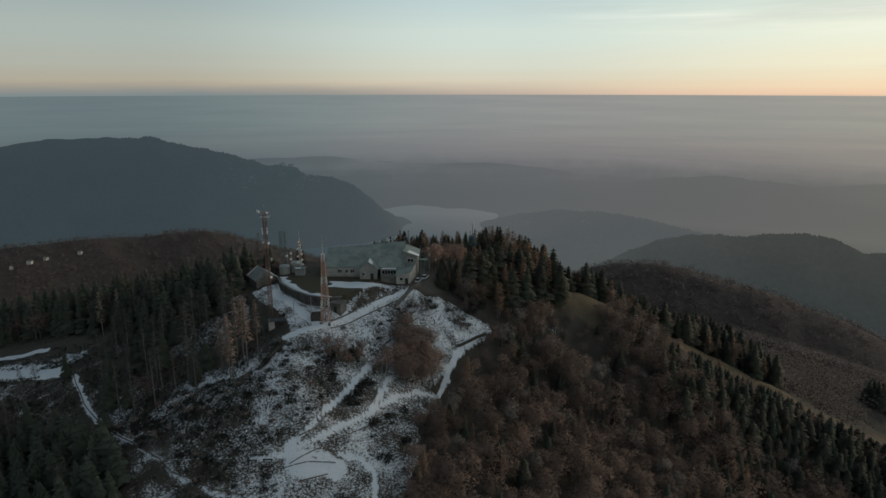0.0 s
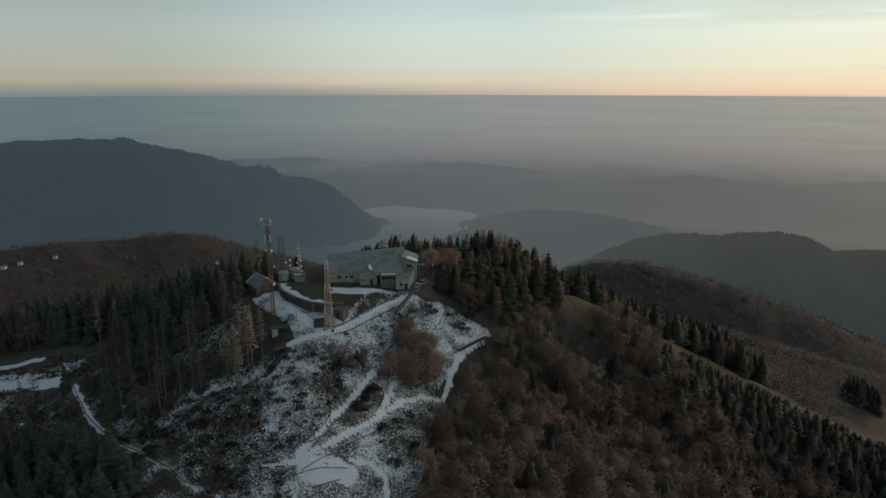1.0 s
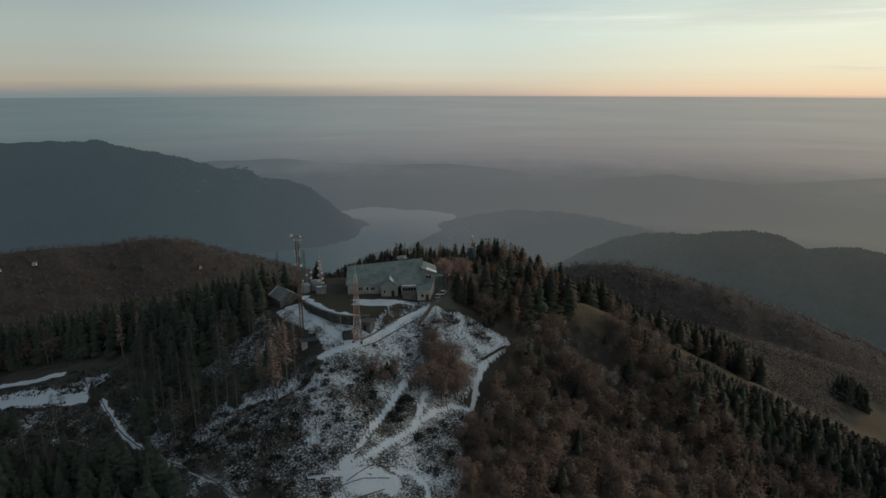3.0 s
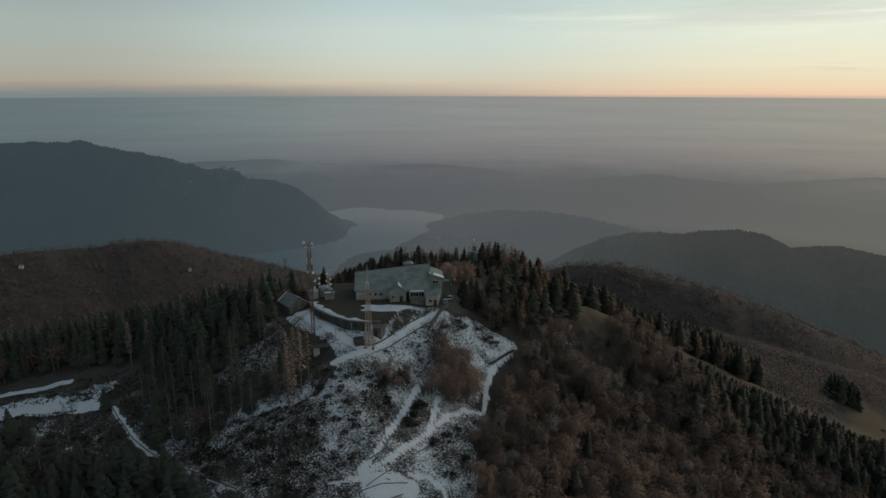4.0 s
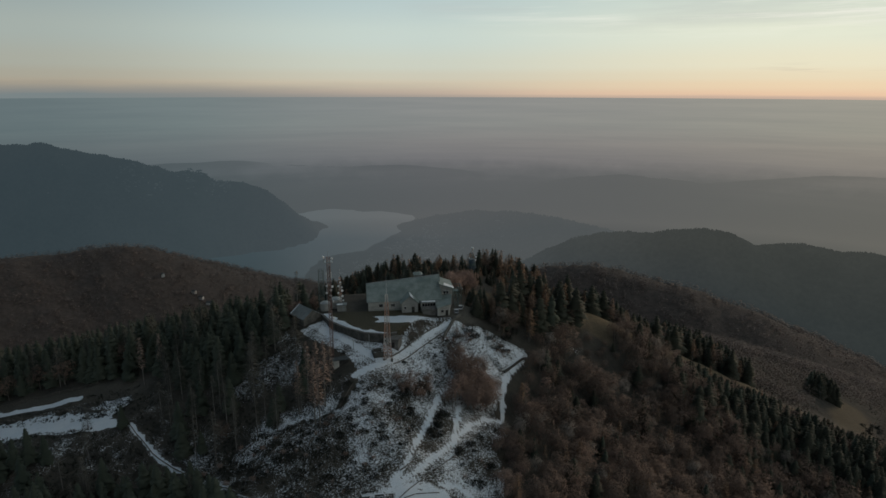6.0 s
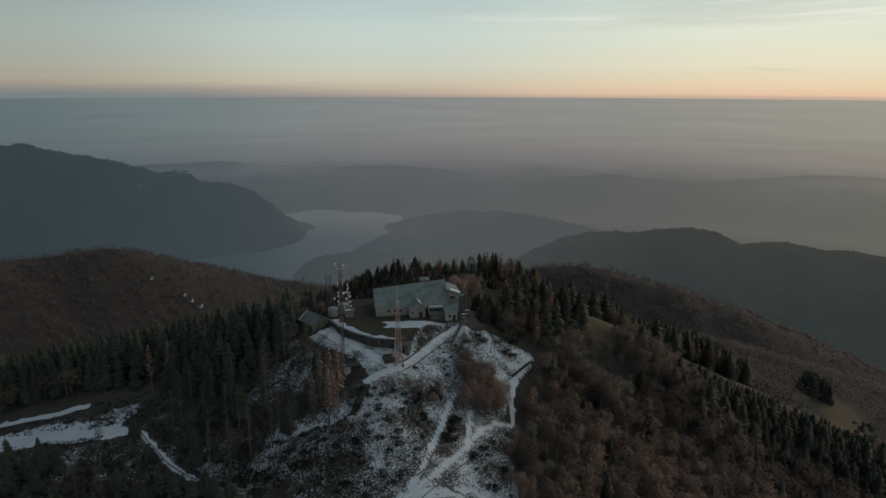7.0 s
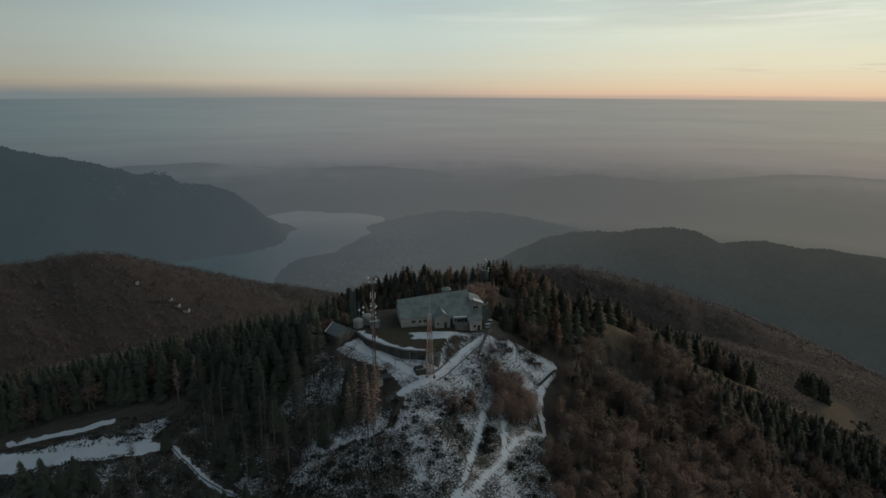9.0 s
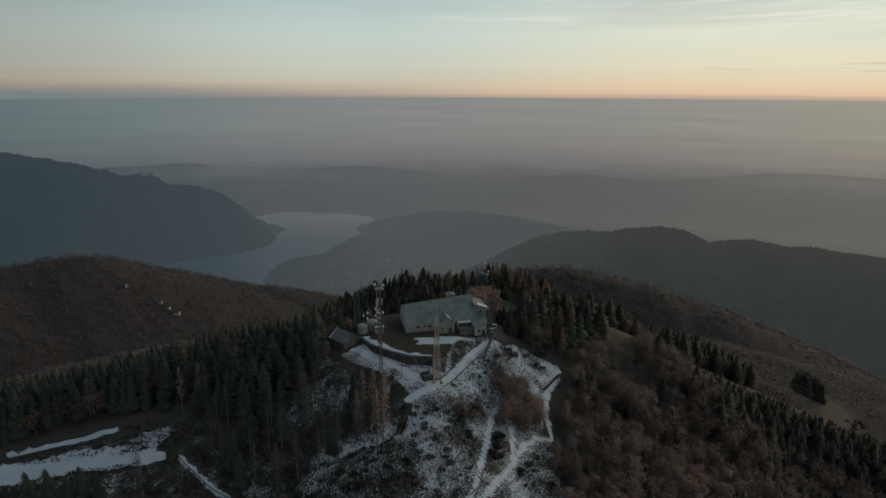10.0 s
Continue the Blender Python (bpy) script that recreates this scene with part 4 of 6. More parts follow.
scatter([(-12, 210), (-6.5, 209), (-7, 204.5), (-12, 205)], 1.8, (("thicket", 1),), (1.8, 3.0))
scatter([(1, 212), (7, 212), (10.5, 205), (6, 201.5), (2, 206)], 1.9, (("thicket", 2), ("shrub", 1)), (1.0, 1.9), [(PATH_EAST, 3.4)])
scatter([(-25, 170), (-20, 171), (-21, 160), (-27, 160)], 2.2, (("shrub", 1),), (1.4, 2.4), [(TRAIL_1, 2.4), (TRAIL_2, 2.4)])
scatter([(-9, 212), (-3, 212), (-3, 206), (-8, 206)], 2.0, (("shrub", 2), ("russet", 1)), (1.6, 3.0))
WAYS = [(ROAD, 3), (SIDE_ROAD, 4.5), (TRAIL_1, 2.4), (TRAIL_2, 2.4), (TRAIL_3, 3.0), (TRAIL_4, 2), (PATH_EAST, 2.4), ([(-38, 139), (-25, 140)], 5)]
scatter([(-62, 168), (-46, 186), (-40, 180), (-26, 172), (-10, 166), (-6, 150), (-14, 136), (-32, 128), (-60, 134), (-72, 152)], 3.7, (("shrub", 3), ("thicket", 1)), (0.7, 1.9), WAYS)
scatter([(-46, 200), (-30, 190), (-20, 190), (-16, 200), (4, 208), (-8, 212), (-22, 204), (-36, 184), (-46, 186)], 4.6, (("shrub", 2), ("thicket", 1)), (0.6, 1.5), WAYS)
scatter([(-96, 166), (-70, 176), (-60, 166), (-74, 150), (-86, 152)], 3.6, (("shrub", 2), ("thicket", 1)), (0.8, 2.2), WAYS)
WOODS += [("golden", 13, 226, 11.5, 1.0), ("stem", -57.8, 175.0, 22, 2.2), ("stem", -60.4, 179.5, 20, 0.4), ("stem", -63.5, 183.0, 19, 3.0), ("stem", -60.6, 168.0, 21.5, 4.0), ("stem", -59.0, 165.8, 20, 5.0), ("stem", -56.2, 180.5, 17, 1.1), ("stem", -66.0, 176.0, 18, 2.7), ("stem", -126.6, 221.0, 19, 1.6), ("stem", -120.0, 221.5, 18, 3.9), ("golden", 8, 214, 7, 1.0)]
# single firs and thin larches round the snowfield
WOODS += [("spruce", x, y, h, 0.7 * h) for x, y, h in ((-149.5, 183, 11.5), (-144.7, 182.8, 9.5), (-152.5, 180.5, 10.5), (-126, 195.7, 8.5), (-97.3, 166, 7.5), (-159, 184, 13), (-156, 177, 12), (-147, 173, 11), (-166, 187, 13))]
WOODS += [("larch", x, y, h, 0.9 * h) for x, y, h in ((-137, 196, 9), (-132.4, 182.8, 13), (-136, 172, 15), (-128.5, 169, 14))]

# the belt of spruces under the meadow is low at its upper edge
belt = to_line(np.array([w[1] for w in WOODS]), np.array([w[2] for w in WOODS]), MEADOW)[0]
WOODS = [(k, x, y, min(h, max(2.5, 0.46 * (d - 4))) if x > 84 and y < 262 and k in ("spruce", "beech") and d < 40 and y < np.interp(x, [84, 112, 156, 187, 222], [252, 255, 243, 243, 272]) else h, a) for (k, x, y, h, a), d in zip(WOODS, belt)]
# broad dark firs take the spruces' place on the warm side of the summit
WOODS = [("fir" if k == "spruce" and (x > -6 or x > -70 and y > 240) and (a * 37) % 1 < 0.8 else k, x, y, h, a) for k, x, y, h, a in WOODS]
# a grassy gap below the ridge, with low growth in front of it
GAP = [(48, 247), (61, 247), (63, 238), (58, 227), (48, 226)]
WOODS = [(k, x, y, min(h, 4.0) if 42 < x < 60 and 206 < y < 228 else h, a) for k, x, y, h, a in WOODS if not inside(x, y, GAP)]
# low growth round the lookout tower
WOODS = [(k, x, y, min(h, 5.5) if 282 < y < 316 and -8 < x < 28 else h, a) for k, x, y, h, a in WOODS]


def crown_normals(shape):
    return outward(shape[1][0], 0.7) if isinstance(shape[2], float) else shape[2]


def plant():
    heights = land(np.array([w[1] for w in WOODS]), np.array([w[2] for w in WOODS]))
    order = sorted(range(len(WOODS)), key=lambda i: math.hypot(WOODS[i][1] + 18, WOODS[i][2] - 190))
    single = set(order[:300])
    first, rest = {}, {}
    for i in order:
        kind, x, y, h, turn = WOODS[i]
        shapes, bark, leaves, name, label, category = KINDS[kind]
        k = int(turn * 997) % len(shapes)
        if i not in single:
            rest.setdefault((kind, k), []).append((x, y, float(heights[i]), h, turn))
            continue
        m = Matrix.Translation((x, y, float(heights[i]))) @ Matrix.Rotation(turn, 4, "Z") @ Matrix.Diagonal((h, h, h, 1))
        if (kind, k) in first:
            ob = copy_thing(first[kind, k], Matrix.Identity(4))
            ob.matrix_basis = m
            continue
        ob = tagged(new(name), label, category, "trees and shrubs on the summit")
        for part_name, (v, t), mat, nrm in (("trunk", shapes[k][0], bark, None), ("crown", shapes[k][1], leaves, crown_normals(shapes[k]))):
            c = new(part_name, mesh_from(name + "_" + part_name, v, t, [mat], smooth=nrm is not None, normals=nrm))
            c.parent = ob
        ob.matrix_basis = m
        first[kind, k] = ob
    by_kind = {}
    for (kind, k), trees in rest.items():
        (v0, t0), (v1, t1), _ = KINDS[kind][0][k]
        nrm = np.vstack([outward(v0, 0.0), crown_normals(KINDS[kind][0][k])])
        v, t = np.vstack([v0, v1]), np.vstack([t0, t1 + len(v0)])
        q = np.array(trees)
        c, s = np.cos(q[:, 4])[:, None], np.sin(q[:, 4])[:, None]
        out = np.stack([q[:, 0:1] + q[:, 3:4] * (c * v[:, 0] - s * v[:, 1]), q[:, 1:2] + q[:, 3:4] * (s * v[:, 0] + c * v[:, 1]), q[:, 2:3] + q[:, 3:4] * v[:, 2]], -1)
        nrm = np.stack([c * nrm[:, 0] - s * nrm[:, 1], s * nrm[:, 0] + c * nrm[:, 1], np.repeat(nrm[None, :, 2], len(q), 0)], -1).reshape(-1, 3)
        tri = (t[None] + (np.arange(len(q)) * len(v))[:, None, None]).reshape(-1, 3)
        by_kind.setdefault(kind, []).append((out.reshape(-1, 3), tri, np.tile(np.r_[np.zeros(len(t0)), np.ones(len(t1))], len(q)), np.repeat(np.modf(q[:, 4] * 61.7)[0], len(v)), nrm))
    names = {"fir": ("fir_wood", "dark firs among the brown beeches"), "spruce": ("spruce_wood", "dark spruce wood covering the hillside"), "beech": ("beech_wood", "leafless brown beech wood on the slope"), "larch": ("larch_wood", "leafless larches among the spruces"), "golden": ("golden_larch_wood", "golden-brown larches among the spruces"), "stem": ("tall_larch_wood", "tall bare larches at the edge of the wood"), "birch": ("birch_wood", "leafless grey birches on the slope"), "russet": ("russet_thicket", "russet thicket behind the lodge"), "shrub": ("shrub_thicket", "low brown shrubs on the open slope"), "thicket": ("bush_thicket", "bare brown bushes on the open slope")}
    for kind, lots in by_kind.items():
        v, t = gather([(a, b) for a, b, _, _, _ in lots])
        _, bark, leaves, _, _, category = KINDS[kind]
        me = mesh_from(names[kind][0], v, t, [bark, leaves], np.concatenate([c for _, _, c, _, _ in lots]), smooth=True, normals=np.vstack([e for _, _, _, _, e in lots]))
        me.attributes.new("tint", "FLOAT", "POINT").data.foreach_set("value", np.concatenate([d for _, _, _, d, _ in lots]).astype(np.float32))
        tagged(new(names[kind][0], me), names[kind][1], "wood", kind="stuff")


plant()


def far_wood():
    """The brown woods that clothe the lower hills."""
    rng = np.random.RandomState(5)
    n = 30000
    r = 290 + 1510 * rng.rand(n) ** 0.7
    a = np.radians(rng.uniform(-42, 54, n))
    near = rng.rand(n) < 0.20
    r, a = np.where(near, rng.uniform(290, 660, n), r), np.where(near, np.radians(rng.uniform(22, 50, n)), a)
    x, y = EYE0[0] + r * np.sin(a), EYE0[1] + r * np.cos(a)
    clear = (to_line(x, y, MEADOW)[0] > 17) & ~((np.hypot(x - 20, y - 300) < 110) | (r < 420) & (a < 0)) & (rough(x, y, 55, 1) > -0.9) & ((a > 0.1) | (r > 560))
    x, y, r, a = x[clear], y[clear], r[clear], a[clear]
    z = ground_at(x, y)
    # thinner on the slopes that face away to the valley
    steep = (land(x + 15 * np.sin(a), y + 15 * np.cos(a)) - z) / 15
    keep = (steep > (z - EYE0[2]) / r - 0.12) | (rng.rand(len(x)) < 0.10)
    x, y, z = x[keep], y[keep], z[keep]
    n, k = len(x), 18
    h = rng.uniform(7, 13, n)
    u = rng.normal(0, 1, (n, k, 3))
    u[..., 2] = np.abs(u[..., 2]) - 0.3
    u /= np.linalg.norm(u, axis=2)[..., None]
    rad = 0.7 + 0.35 * rng.rand(n, k, 1)
    c = np.stack([x, y, z + 0.30 * h], -1)[:, None] + u * rad * (h[:, None, None] * np.array((0.48, 0.48, 0.48)))
    face = 0.45 * u + np.array((0, 0, 1.0))
    face /= np.linalg.norm(face, axis=2)[..., None]
    e1 = np.cross(face, rng.normal(0, 1, (n, k, 3)))
    e1 /= np.linalg.norm(e1, axis=2)[..., None]
    e2 = np.cross(face, e1)
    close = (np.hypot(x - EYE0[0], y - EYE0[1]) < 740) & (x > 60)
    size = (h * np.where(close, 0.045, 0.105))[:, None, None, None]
    tilt = rng.normal(0, 0.22, (n, k, 3, 1)) * face[:, :, None]
    d = (np.stack([e1, -0.5 * e1 + 0.87 * e2, -0.5 * e1 - 0.87 * e2], 2) * rng.uniform(0.6, 1.3, (n, k, 3, 1)) + tilt) * size
    v = (c[:, :, None] + d).reshape(-1, 3)
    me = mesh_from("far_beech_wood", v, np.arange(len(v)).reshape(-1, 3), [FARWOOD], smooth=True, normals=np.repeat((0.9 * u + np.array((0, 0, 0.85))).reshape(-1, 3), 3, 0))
    # close wood on the east hill is tinted darker, standing in for shade
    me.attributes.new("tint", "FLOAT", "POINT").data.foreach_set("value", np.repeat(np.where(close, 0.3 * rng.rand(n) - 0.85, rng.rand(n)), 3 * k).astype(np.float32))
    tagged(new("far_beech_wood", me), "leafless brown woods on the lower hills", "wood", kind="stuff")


far_wood()

# ---- tools for built things ----
ROOF = plain("grey_green_metal_roof", (0.165, 0.205, 0.192), (0.285, 0.325, 0.308), 0.35, 0.6, 0.0, 3.0)
PLASTER = plain("weathered_pale_plaster", (0.34, 0.335, 0.31), (0.50, 0.49, 0.45), 0.6, 0.9, 0.0, 4.0)
GREYWALL = plain("grey_render", (0.26, 0.26, 0.245), (0.36, 0.355, 0.33), 0.6, 0.9, 0.0, 4.0)
CONCRETE = plain("stained_concrete", (0.11, 0.105, 0.098), (0.21, 0.205, 0.195), 0.5, 0.9, 0.0, 5.0)
DARKSTONE = plain("wet_dark_masonry", (0.050, 0.050, 0.046), (0.125, 0.12, 0.108), 0.5, 0.9, 0.0, 6.0, 0.05)
STONE = plain("dark_stone", (0.10, 0.095, 0.085), (0.20, 0.185, 0.165), 0.8, 0.9, 0.0, 6.0, 0.05)
SNOW = plain("lying_snow", (0.72, 0.75, 0.78), (0.84, 0.85, 0.86), 0.8, 0.6, 0.0, 8.0, 0.04)
WOOD = plain("weathered_wood", (0.10, 0.085, 0.07), (0.19, 0.165, 0.14), 1.2, 0.85, 0.0, 9.0)
DARKWOOD = plain("dark_wet_wood", (0.025, 0.024, 0.024), (0.05, 0.046, 0.043), 1.2, 0.7, 0.0, 9.0)
GREYROOF = plain("grey_metal_roof", (0.15, 0.17, 0.17), (0.25, 0.27, 0.27), 0.5, 0.6, 0.0, 4.0)
SLATE = plain("dark_slate_roof", (0.055, 0.062, 0.064), (0.10, 0.108, 0.11), 0.6, 0.7, 0.0, 5.0)
SALMON = plain("sun_bleached_red_paint", (0.46, 0.27, 0.20), (0.58, 0.38, 0.30), 0.8, 0.6, 0.0, 8.0)
RED = plain("faded_red_paint", (0.12, 0.078, 0.070), (0.20, 0.135, 0.12), 0.8, 0.6, 0.1, 8.0)
MAUVE = plain("dull_mauve_paint", (0.24, 0.17, 0.155), (0.36, 0.27, 0.25), 0.8, 0.6, 0.1, 8.0)
WHITE = plain("chalky_white_paint", (0.58, 0.55, 0.52), (0.72, 0.69, 0.65), 0.8, 0.6, 0.0, 8.0)
STEEL = plain("galvanised_steel", (0.30, 0.31, 0.31), (0.42, 0.43, 0.43), 1.0, 0.45, 0.7, 9.0)
DISH = plain("white_antenna_plastic", (0.70, 0.70, 0.69), (0.82, 0.82, 0.81), 1.0, 0.4, 0.0, 9.0)
BLUESTEEL = plain("blue_grey_cladding", (0.075, 0.10, 0.12), (0.12, 0.15, 0.17), 0.5, 0.5, 0.2, 5.0)
GREENSTEEL = plain("green_grey_steel", (0.10, 0.14, 0.135), (0.16, 0.20, 0.19), 0.8, 0.5, 0.3, 8.0)
CARPAINT = plain("white_car_paint", (0.48, 0.49, 0.50), (0.56, 0.57, 0.58), 1.0, 0.25, 0.0, 9.0, 0.0)
RUBBER = plain("tyre_rubber", (0.012, 0.012, 0.012), (0.02, 0.02, 0.02), 3.0, 0.8)
GLASS, _t, _p = surface("dark_window_glass", 0.08)
_p.inputs["Base Color"].default_value, _p.inputs["Specular IOR Level"].default_value = (0.012, 0.015, 0.018, 1), 0.6


def thing(name, at, label, category, group="", turn=0.0, kind=""):
    ob = tagged(new(name), label, category, group, kind)
    ob.matrix_basis = Matrix.Translation(at) @ Matrix.Rotation(radians(turn), 4, "Z")
    return ob


def part(name, bm, material, parent, label=""):
    me = bpy.data.meshes.new(name)
    bmesh.ops.recalc_face_normals(bm, faces=bm.faces)
    bm.to_mesh(me)
    bm.free()
    me.materials.append(material)
    ob = new(name, me)
    ob.parent = parent
    return tagged(ob, label)


def hexa(low, high, bm=None):
    """A solid between two loops of as many corners."""
    bm = bm or bmesh.new()
    a, b = [bm.verts.new(p) for p in low], [bm.verts.new(p) for p in high]
    n = len(a)
    bm.faces.new(a[::-1])
    bm.faces.new(b)
    for i in range(n):
        j = (i + 1) % n
        bm.faces.new((a[i], a[j], b[j], b[i]))
    return bm


def box(x0, x1, y0, y1, z0, z1, bm=None, soft=0.0):
    bm = hexa([(x0, y0, z0), (x1, y0, z0), (x1, y1, z0), (x0, y1, z0)], [(x0, y0, z1), (x1, y0, z1), (x1, y1, z1), (x0, y1, z1)], bm)
    if soft:
        bmesh.ops.bevel(bm, geom=bm.edges[:], offset=soft, segments=2, affect="EDGES")
    return bm


def slab(a, b, c, d, thick, bm=None):
    """A plate with the upper corners a b c d."""
    return hexa([(p[0], p[1], p[2] - thick) for p in (a, b, c, d)], [a, b, c, d], bm)


def rod(p, q, r, bm=None, n=5, r1=None):
    """A round bar from p to q."""
    bm = bm or bmesh.new()
    p, q = Vector(p), Vector(q)
    turn = (q - p).to_track_quat("Z", "Y").to_matrix()
    rings_ = []
    for base, rad in ((p, r), (q, r if r1 is None else r1)):
        rings_.append([bm.verts.new(base + turn @ Vector((rad * math.cos(2 * math.pi * k / n), rad * math.sin(2 * math.pi * k / n), 0))) for k in range(n)])
    bm.faces.new(rings_[0][::-1])
    bm.faces.new(rings_[1])
    for k in range(n):
        j = (k + 1) % n
        bm.faces.new((rings_[0][k], rings_[0][j], rings_[1][j], rings_[1][k]))
    return bm


def lathe(profile, n=16, bm=None, at=(0, 0, 0)):
    """A turned solid from (radius, height) pairs."""
    bm = bm or bmesh.new()
    loops = [[bm.verts.new((at[0] + r * math.cos(2 * math.pi * k / n), at[1] + r * math.sin(2 * math.pi * k / n), at[2] + z)) for k in range(n)] for r, z in profile]
    bm.faces.new(loops[0][::-1])
    bm.faces.new(loops[-1])
    for a, b in zip(loops[:-1], loops[1:]):
        for k in range(n):
            j = (k + 1) % n
            bm.faces.new((a[k], a[j], b[j], b[k]))
    return bm


def floor_at(x, y):
    return float(land(np.array([float(x)]), np.array([float(y)]))[0])


def glazed(name, parent, x0, x1, z0, z1, y, bars=1, sill=True):
    """A window in a wall that faces -y: frame, panes and sill."""
    f = 0.09
    bm = box(x0, x1, y - 0.06, y + 0.1, z0, z0 + f)
    box(x0, x1, y - 0.06, y + 0.1, z1 - f, z1, bm)
    for k in range(bars + 2):
        cx = x0 + f / 2 + (x1 - x0 - f) * k / (bars + 1)
        box(cx - f / 2, cx + f / 2, y - 0.055, y + 0.1, z0 + f, z1 - f, bm)
    win = part(name, bm, WHITE, parent, "white window frame")
    for k in range(bars + 1):
        w = (x1 - x0 - f) / (bars + 1)
        part("pane", box(x0 + f + k * w, x0 + w + k * w, y - 0.02, y + 0.02, z0 + f, z1 - f), GLASS, win)
    if sill:
        part("sill", box(x0 - 0.1, x1 + 0.1, y - 0.16, y - 0.003, z0 - 0.09, z0 - 0.004), CONCRETE, win)
    return win


# ---- the lodge ----
def build_lodge():
    x0, x1, yf, yr, yb = -43.0, -15.0, 224.0, 232.6, 240.0
    zl, zr, base = 3.9, 6.7, -6.5
    lodge = thing("mountain_lodge", (0, 0, 0), "long pale-walled mountain lodge with a grey-green metal roof", "building")
    ends = [[(x, yf, base), (x, yf, -0.35), (x, yr, z - 0.35), (x, yb, 0.2), (x, yb, base)] for x, z in ((x0, zl), (x1, zr))]
    part("wall", hexa(ends[0], ends[1]), PLASTER, lodge)
    roof = part("roof", slab((x0 - 0.6, yf - 0.7, -0.55), (x1 + 0.5, yf - 0.7, -0.55), (x1 + 0.5, yr + 0.1, zr + 0.05), (x0 - 0.6, yr + 0.1, zl + 0.05), 0.28), ROOF, lodge, "sloping grey-green metal roof")
    part("back_roof", slab((x0 - 0.6, yr + 0.1, zl + 0.046), (x1 + 0.5, yr + 0.1, zr + 0.046), (x1 + 0.5, yb + 0.6, -0.1), (x0 - 0.6, yb + 0.6, -0.1), 0.28), ROOF, lodge)
    part("ridge_cap", rod((x0 - 0.65, yr + 0.1, zl + 0.06), (x1 + 0.55, yr + 0.1, zr + 0.06), 0.14), STEEL, roof)
    for k in range(29):  # standing seams
        x = x0 - 0.3 + k * (x1 - x0 + 0.4) / 28
        z = zl + (zr - zl) * (x - x0) / (x1 - x0)
        part("seam", slab((x - 0.03, yf - 0.68, -0.47), (x + 0.03, yf - 0.68, -0.47), (x + 0.03, yr, z + 0.10), (x - 0.03, yr, z + 0.10), 0.07), ROOF, roof)
    part("gutter", rod((x0 - 0.6, yf - 0.78, -0.72), (-30.9, yf - 0.78, -0.72), 0.09), STEEL, lodge)
    for a, b, bars in ((-39.0, -37.4, 1), (-36.1, -35.2, 0), (-34.4, -32.8, 1)):
        glazed("window", lodge, a, b, -3.0, -1.7, yf, bars)
    part("band", box(x0 - 0.02, -30.7, yf - 0.05, yf - 0.003, -4.6, -3.9), GREYWALL, lodge, "grey plinth")
    # snow left on the roof above the gable
    part("snow_patch", slab((-33.5, yf + 0.2, -0.05), (-30.4, yf + 0.6, 0.18), (-29.8, yf + 1.6, 0.72), (-31.2, yf + 1.2, 0.50), 0.12), SNOW, roof, "thin leftover snow")
    # gabled porch
    gx0, gx1, gy, gz = -30.4, -24.2, 220.8, 2.3
    gm = (gx0 + gx1) / 2
    a = [(gx0, gy, base), (gx1, gy, base), (gx1, gy, -0.5), (gm, gy, gz - 0.25), (gx0, gy, -0.5)]
    gable = part("gable_wing", hexa([(p[0], 229.5, p[2]) for p in a], a), GREYWALL, lodge, "gabled front wing in grey render")
    part("gable_roof", slab((gx0 - 0.5, gy - 0.6, -0.72), (gm, gy - 0.6, gz), (gm, 229.5, gz), (gx0 - 0.5, 229.5, -0.72), 0.22), ROOF, lodge)
    part("gable_roof", slab((gm, gy - 0.6, gz), (gx1 + 0.5, gy - 0.6, -0.72), (gx1 + 0.5, 229.5, -0.72), (gm, 229.5, gz), 0.22), ROOF, lodge)
    part("snow_edge", slab((gm + 0.15, gy - 0.55, gz - 0.04), (gm + 1.5, gy - 0.55, gz - 1.16), (gm + 1.35, gy + 2.6, gz - 1.03), (gm + 0.15, gy + 4.5, gz - 0.04), 0.05), SNOW, lodge, "dusting of snow along the eave")
    glazed("window", gable, -29.6, -28.6, -3.2, -2.0, gy, 0)
    door = part("door", box(-26.6, -25.5, gy - 0.07, gy + 0.1, -4.5, -2.3, soft=0.02), DARKWOOD, gable, "dark wooden door")
    part("handle", rod((-25.65, gy - 0.12, -3.4), (-25.65, gy - 0.12, -3.2), 0.025), STEEL, door)
    # glazed veranda and the low block in front of it
    # dark-coloured block stands in for shade in the gap beside the gable wing
    part("recess_shade_block", box(-24.1, -23.004, 223.2, 229.0, base, -1.3), DARKWOOD, lodge, "dark block standing for shade between wing and veranda")
    part("veranda", box(-23.0, -16.9, 221.8, 229.0, base, -1.15), GREYWALL, lodge)
    part("veranda_roof", box(-23.3, -16.6, 221.4, 228.4, -1.148, -0.92), GREYROOF, lodge, "flat metal roof")
    part("veranda_snow", box(-22.6, -17.4, 221.6, 223.2, -0.916, -0.84, soft=0.03), SNOW, lodge, "strip of snow along the flat roof")
    glazed("window", lodge, -22.6, -17.3, -2.85, -1.35, 221.8, 4)
    part("low_block", box(-22.6, -17.3, 218.6, 221.76, base - 0.5, -2.95), CONCRETE, lodge, "low concrete block with a flat roof")
    part("coping", box(-22.8, -17.1, 218.4, 221.74, -2.946, -2.80), CONCRETE, lodge)
    # east wing, taller, with a white slanting roof
    part("east_wing", hexa([(-14.96, 227.2, base), (-9.9, 227.6, base), (-9.9, 237.0, base), (-14.96, 237.0, base)], [(-14.96, 227.2, 4.3), (-9.9, 227.6, 2.3), (-9.9, 237.0, 2.3), (-14.96, 237.0, 4.3)]), GREYWALL, lodge)
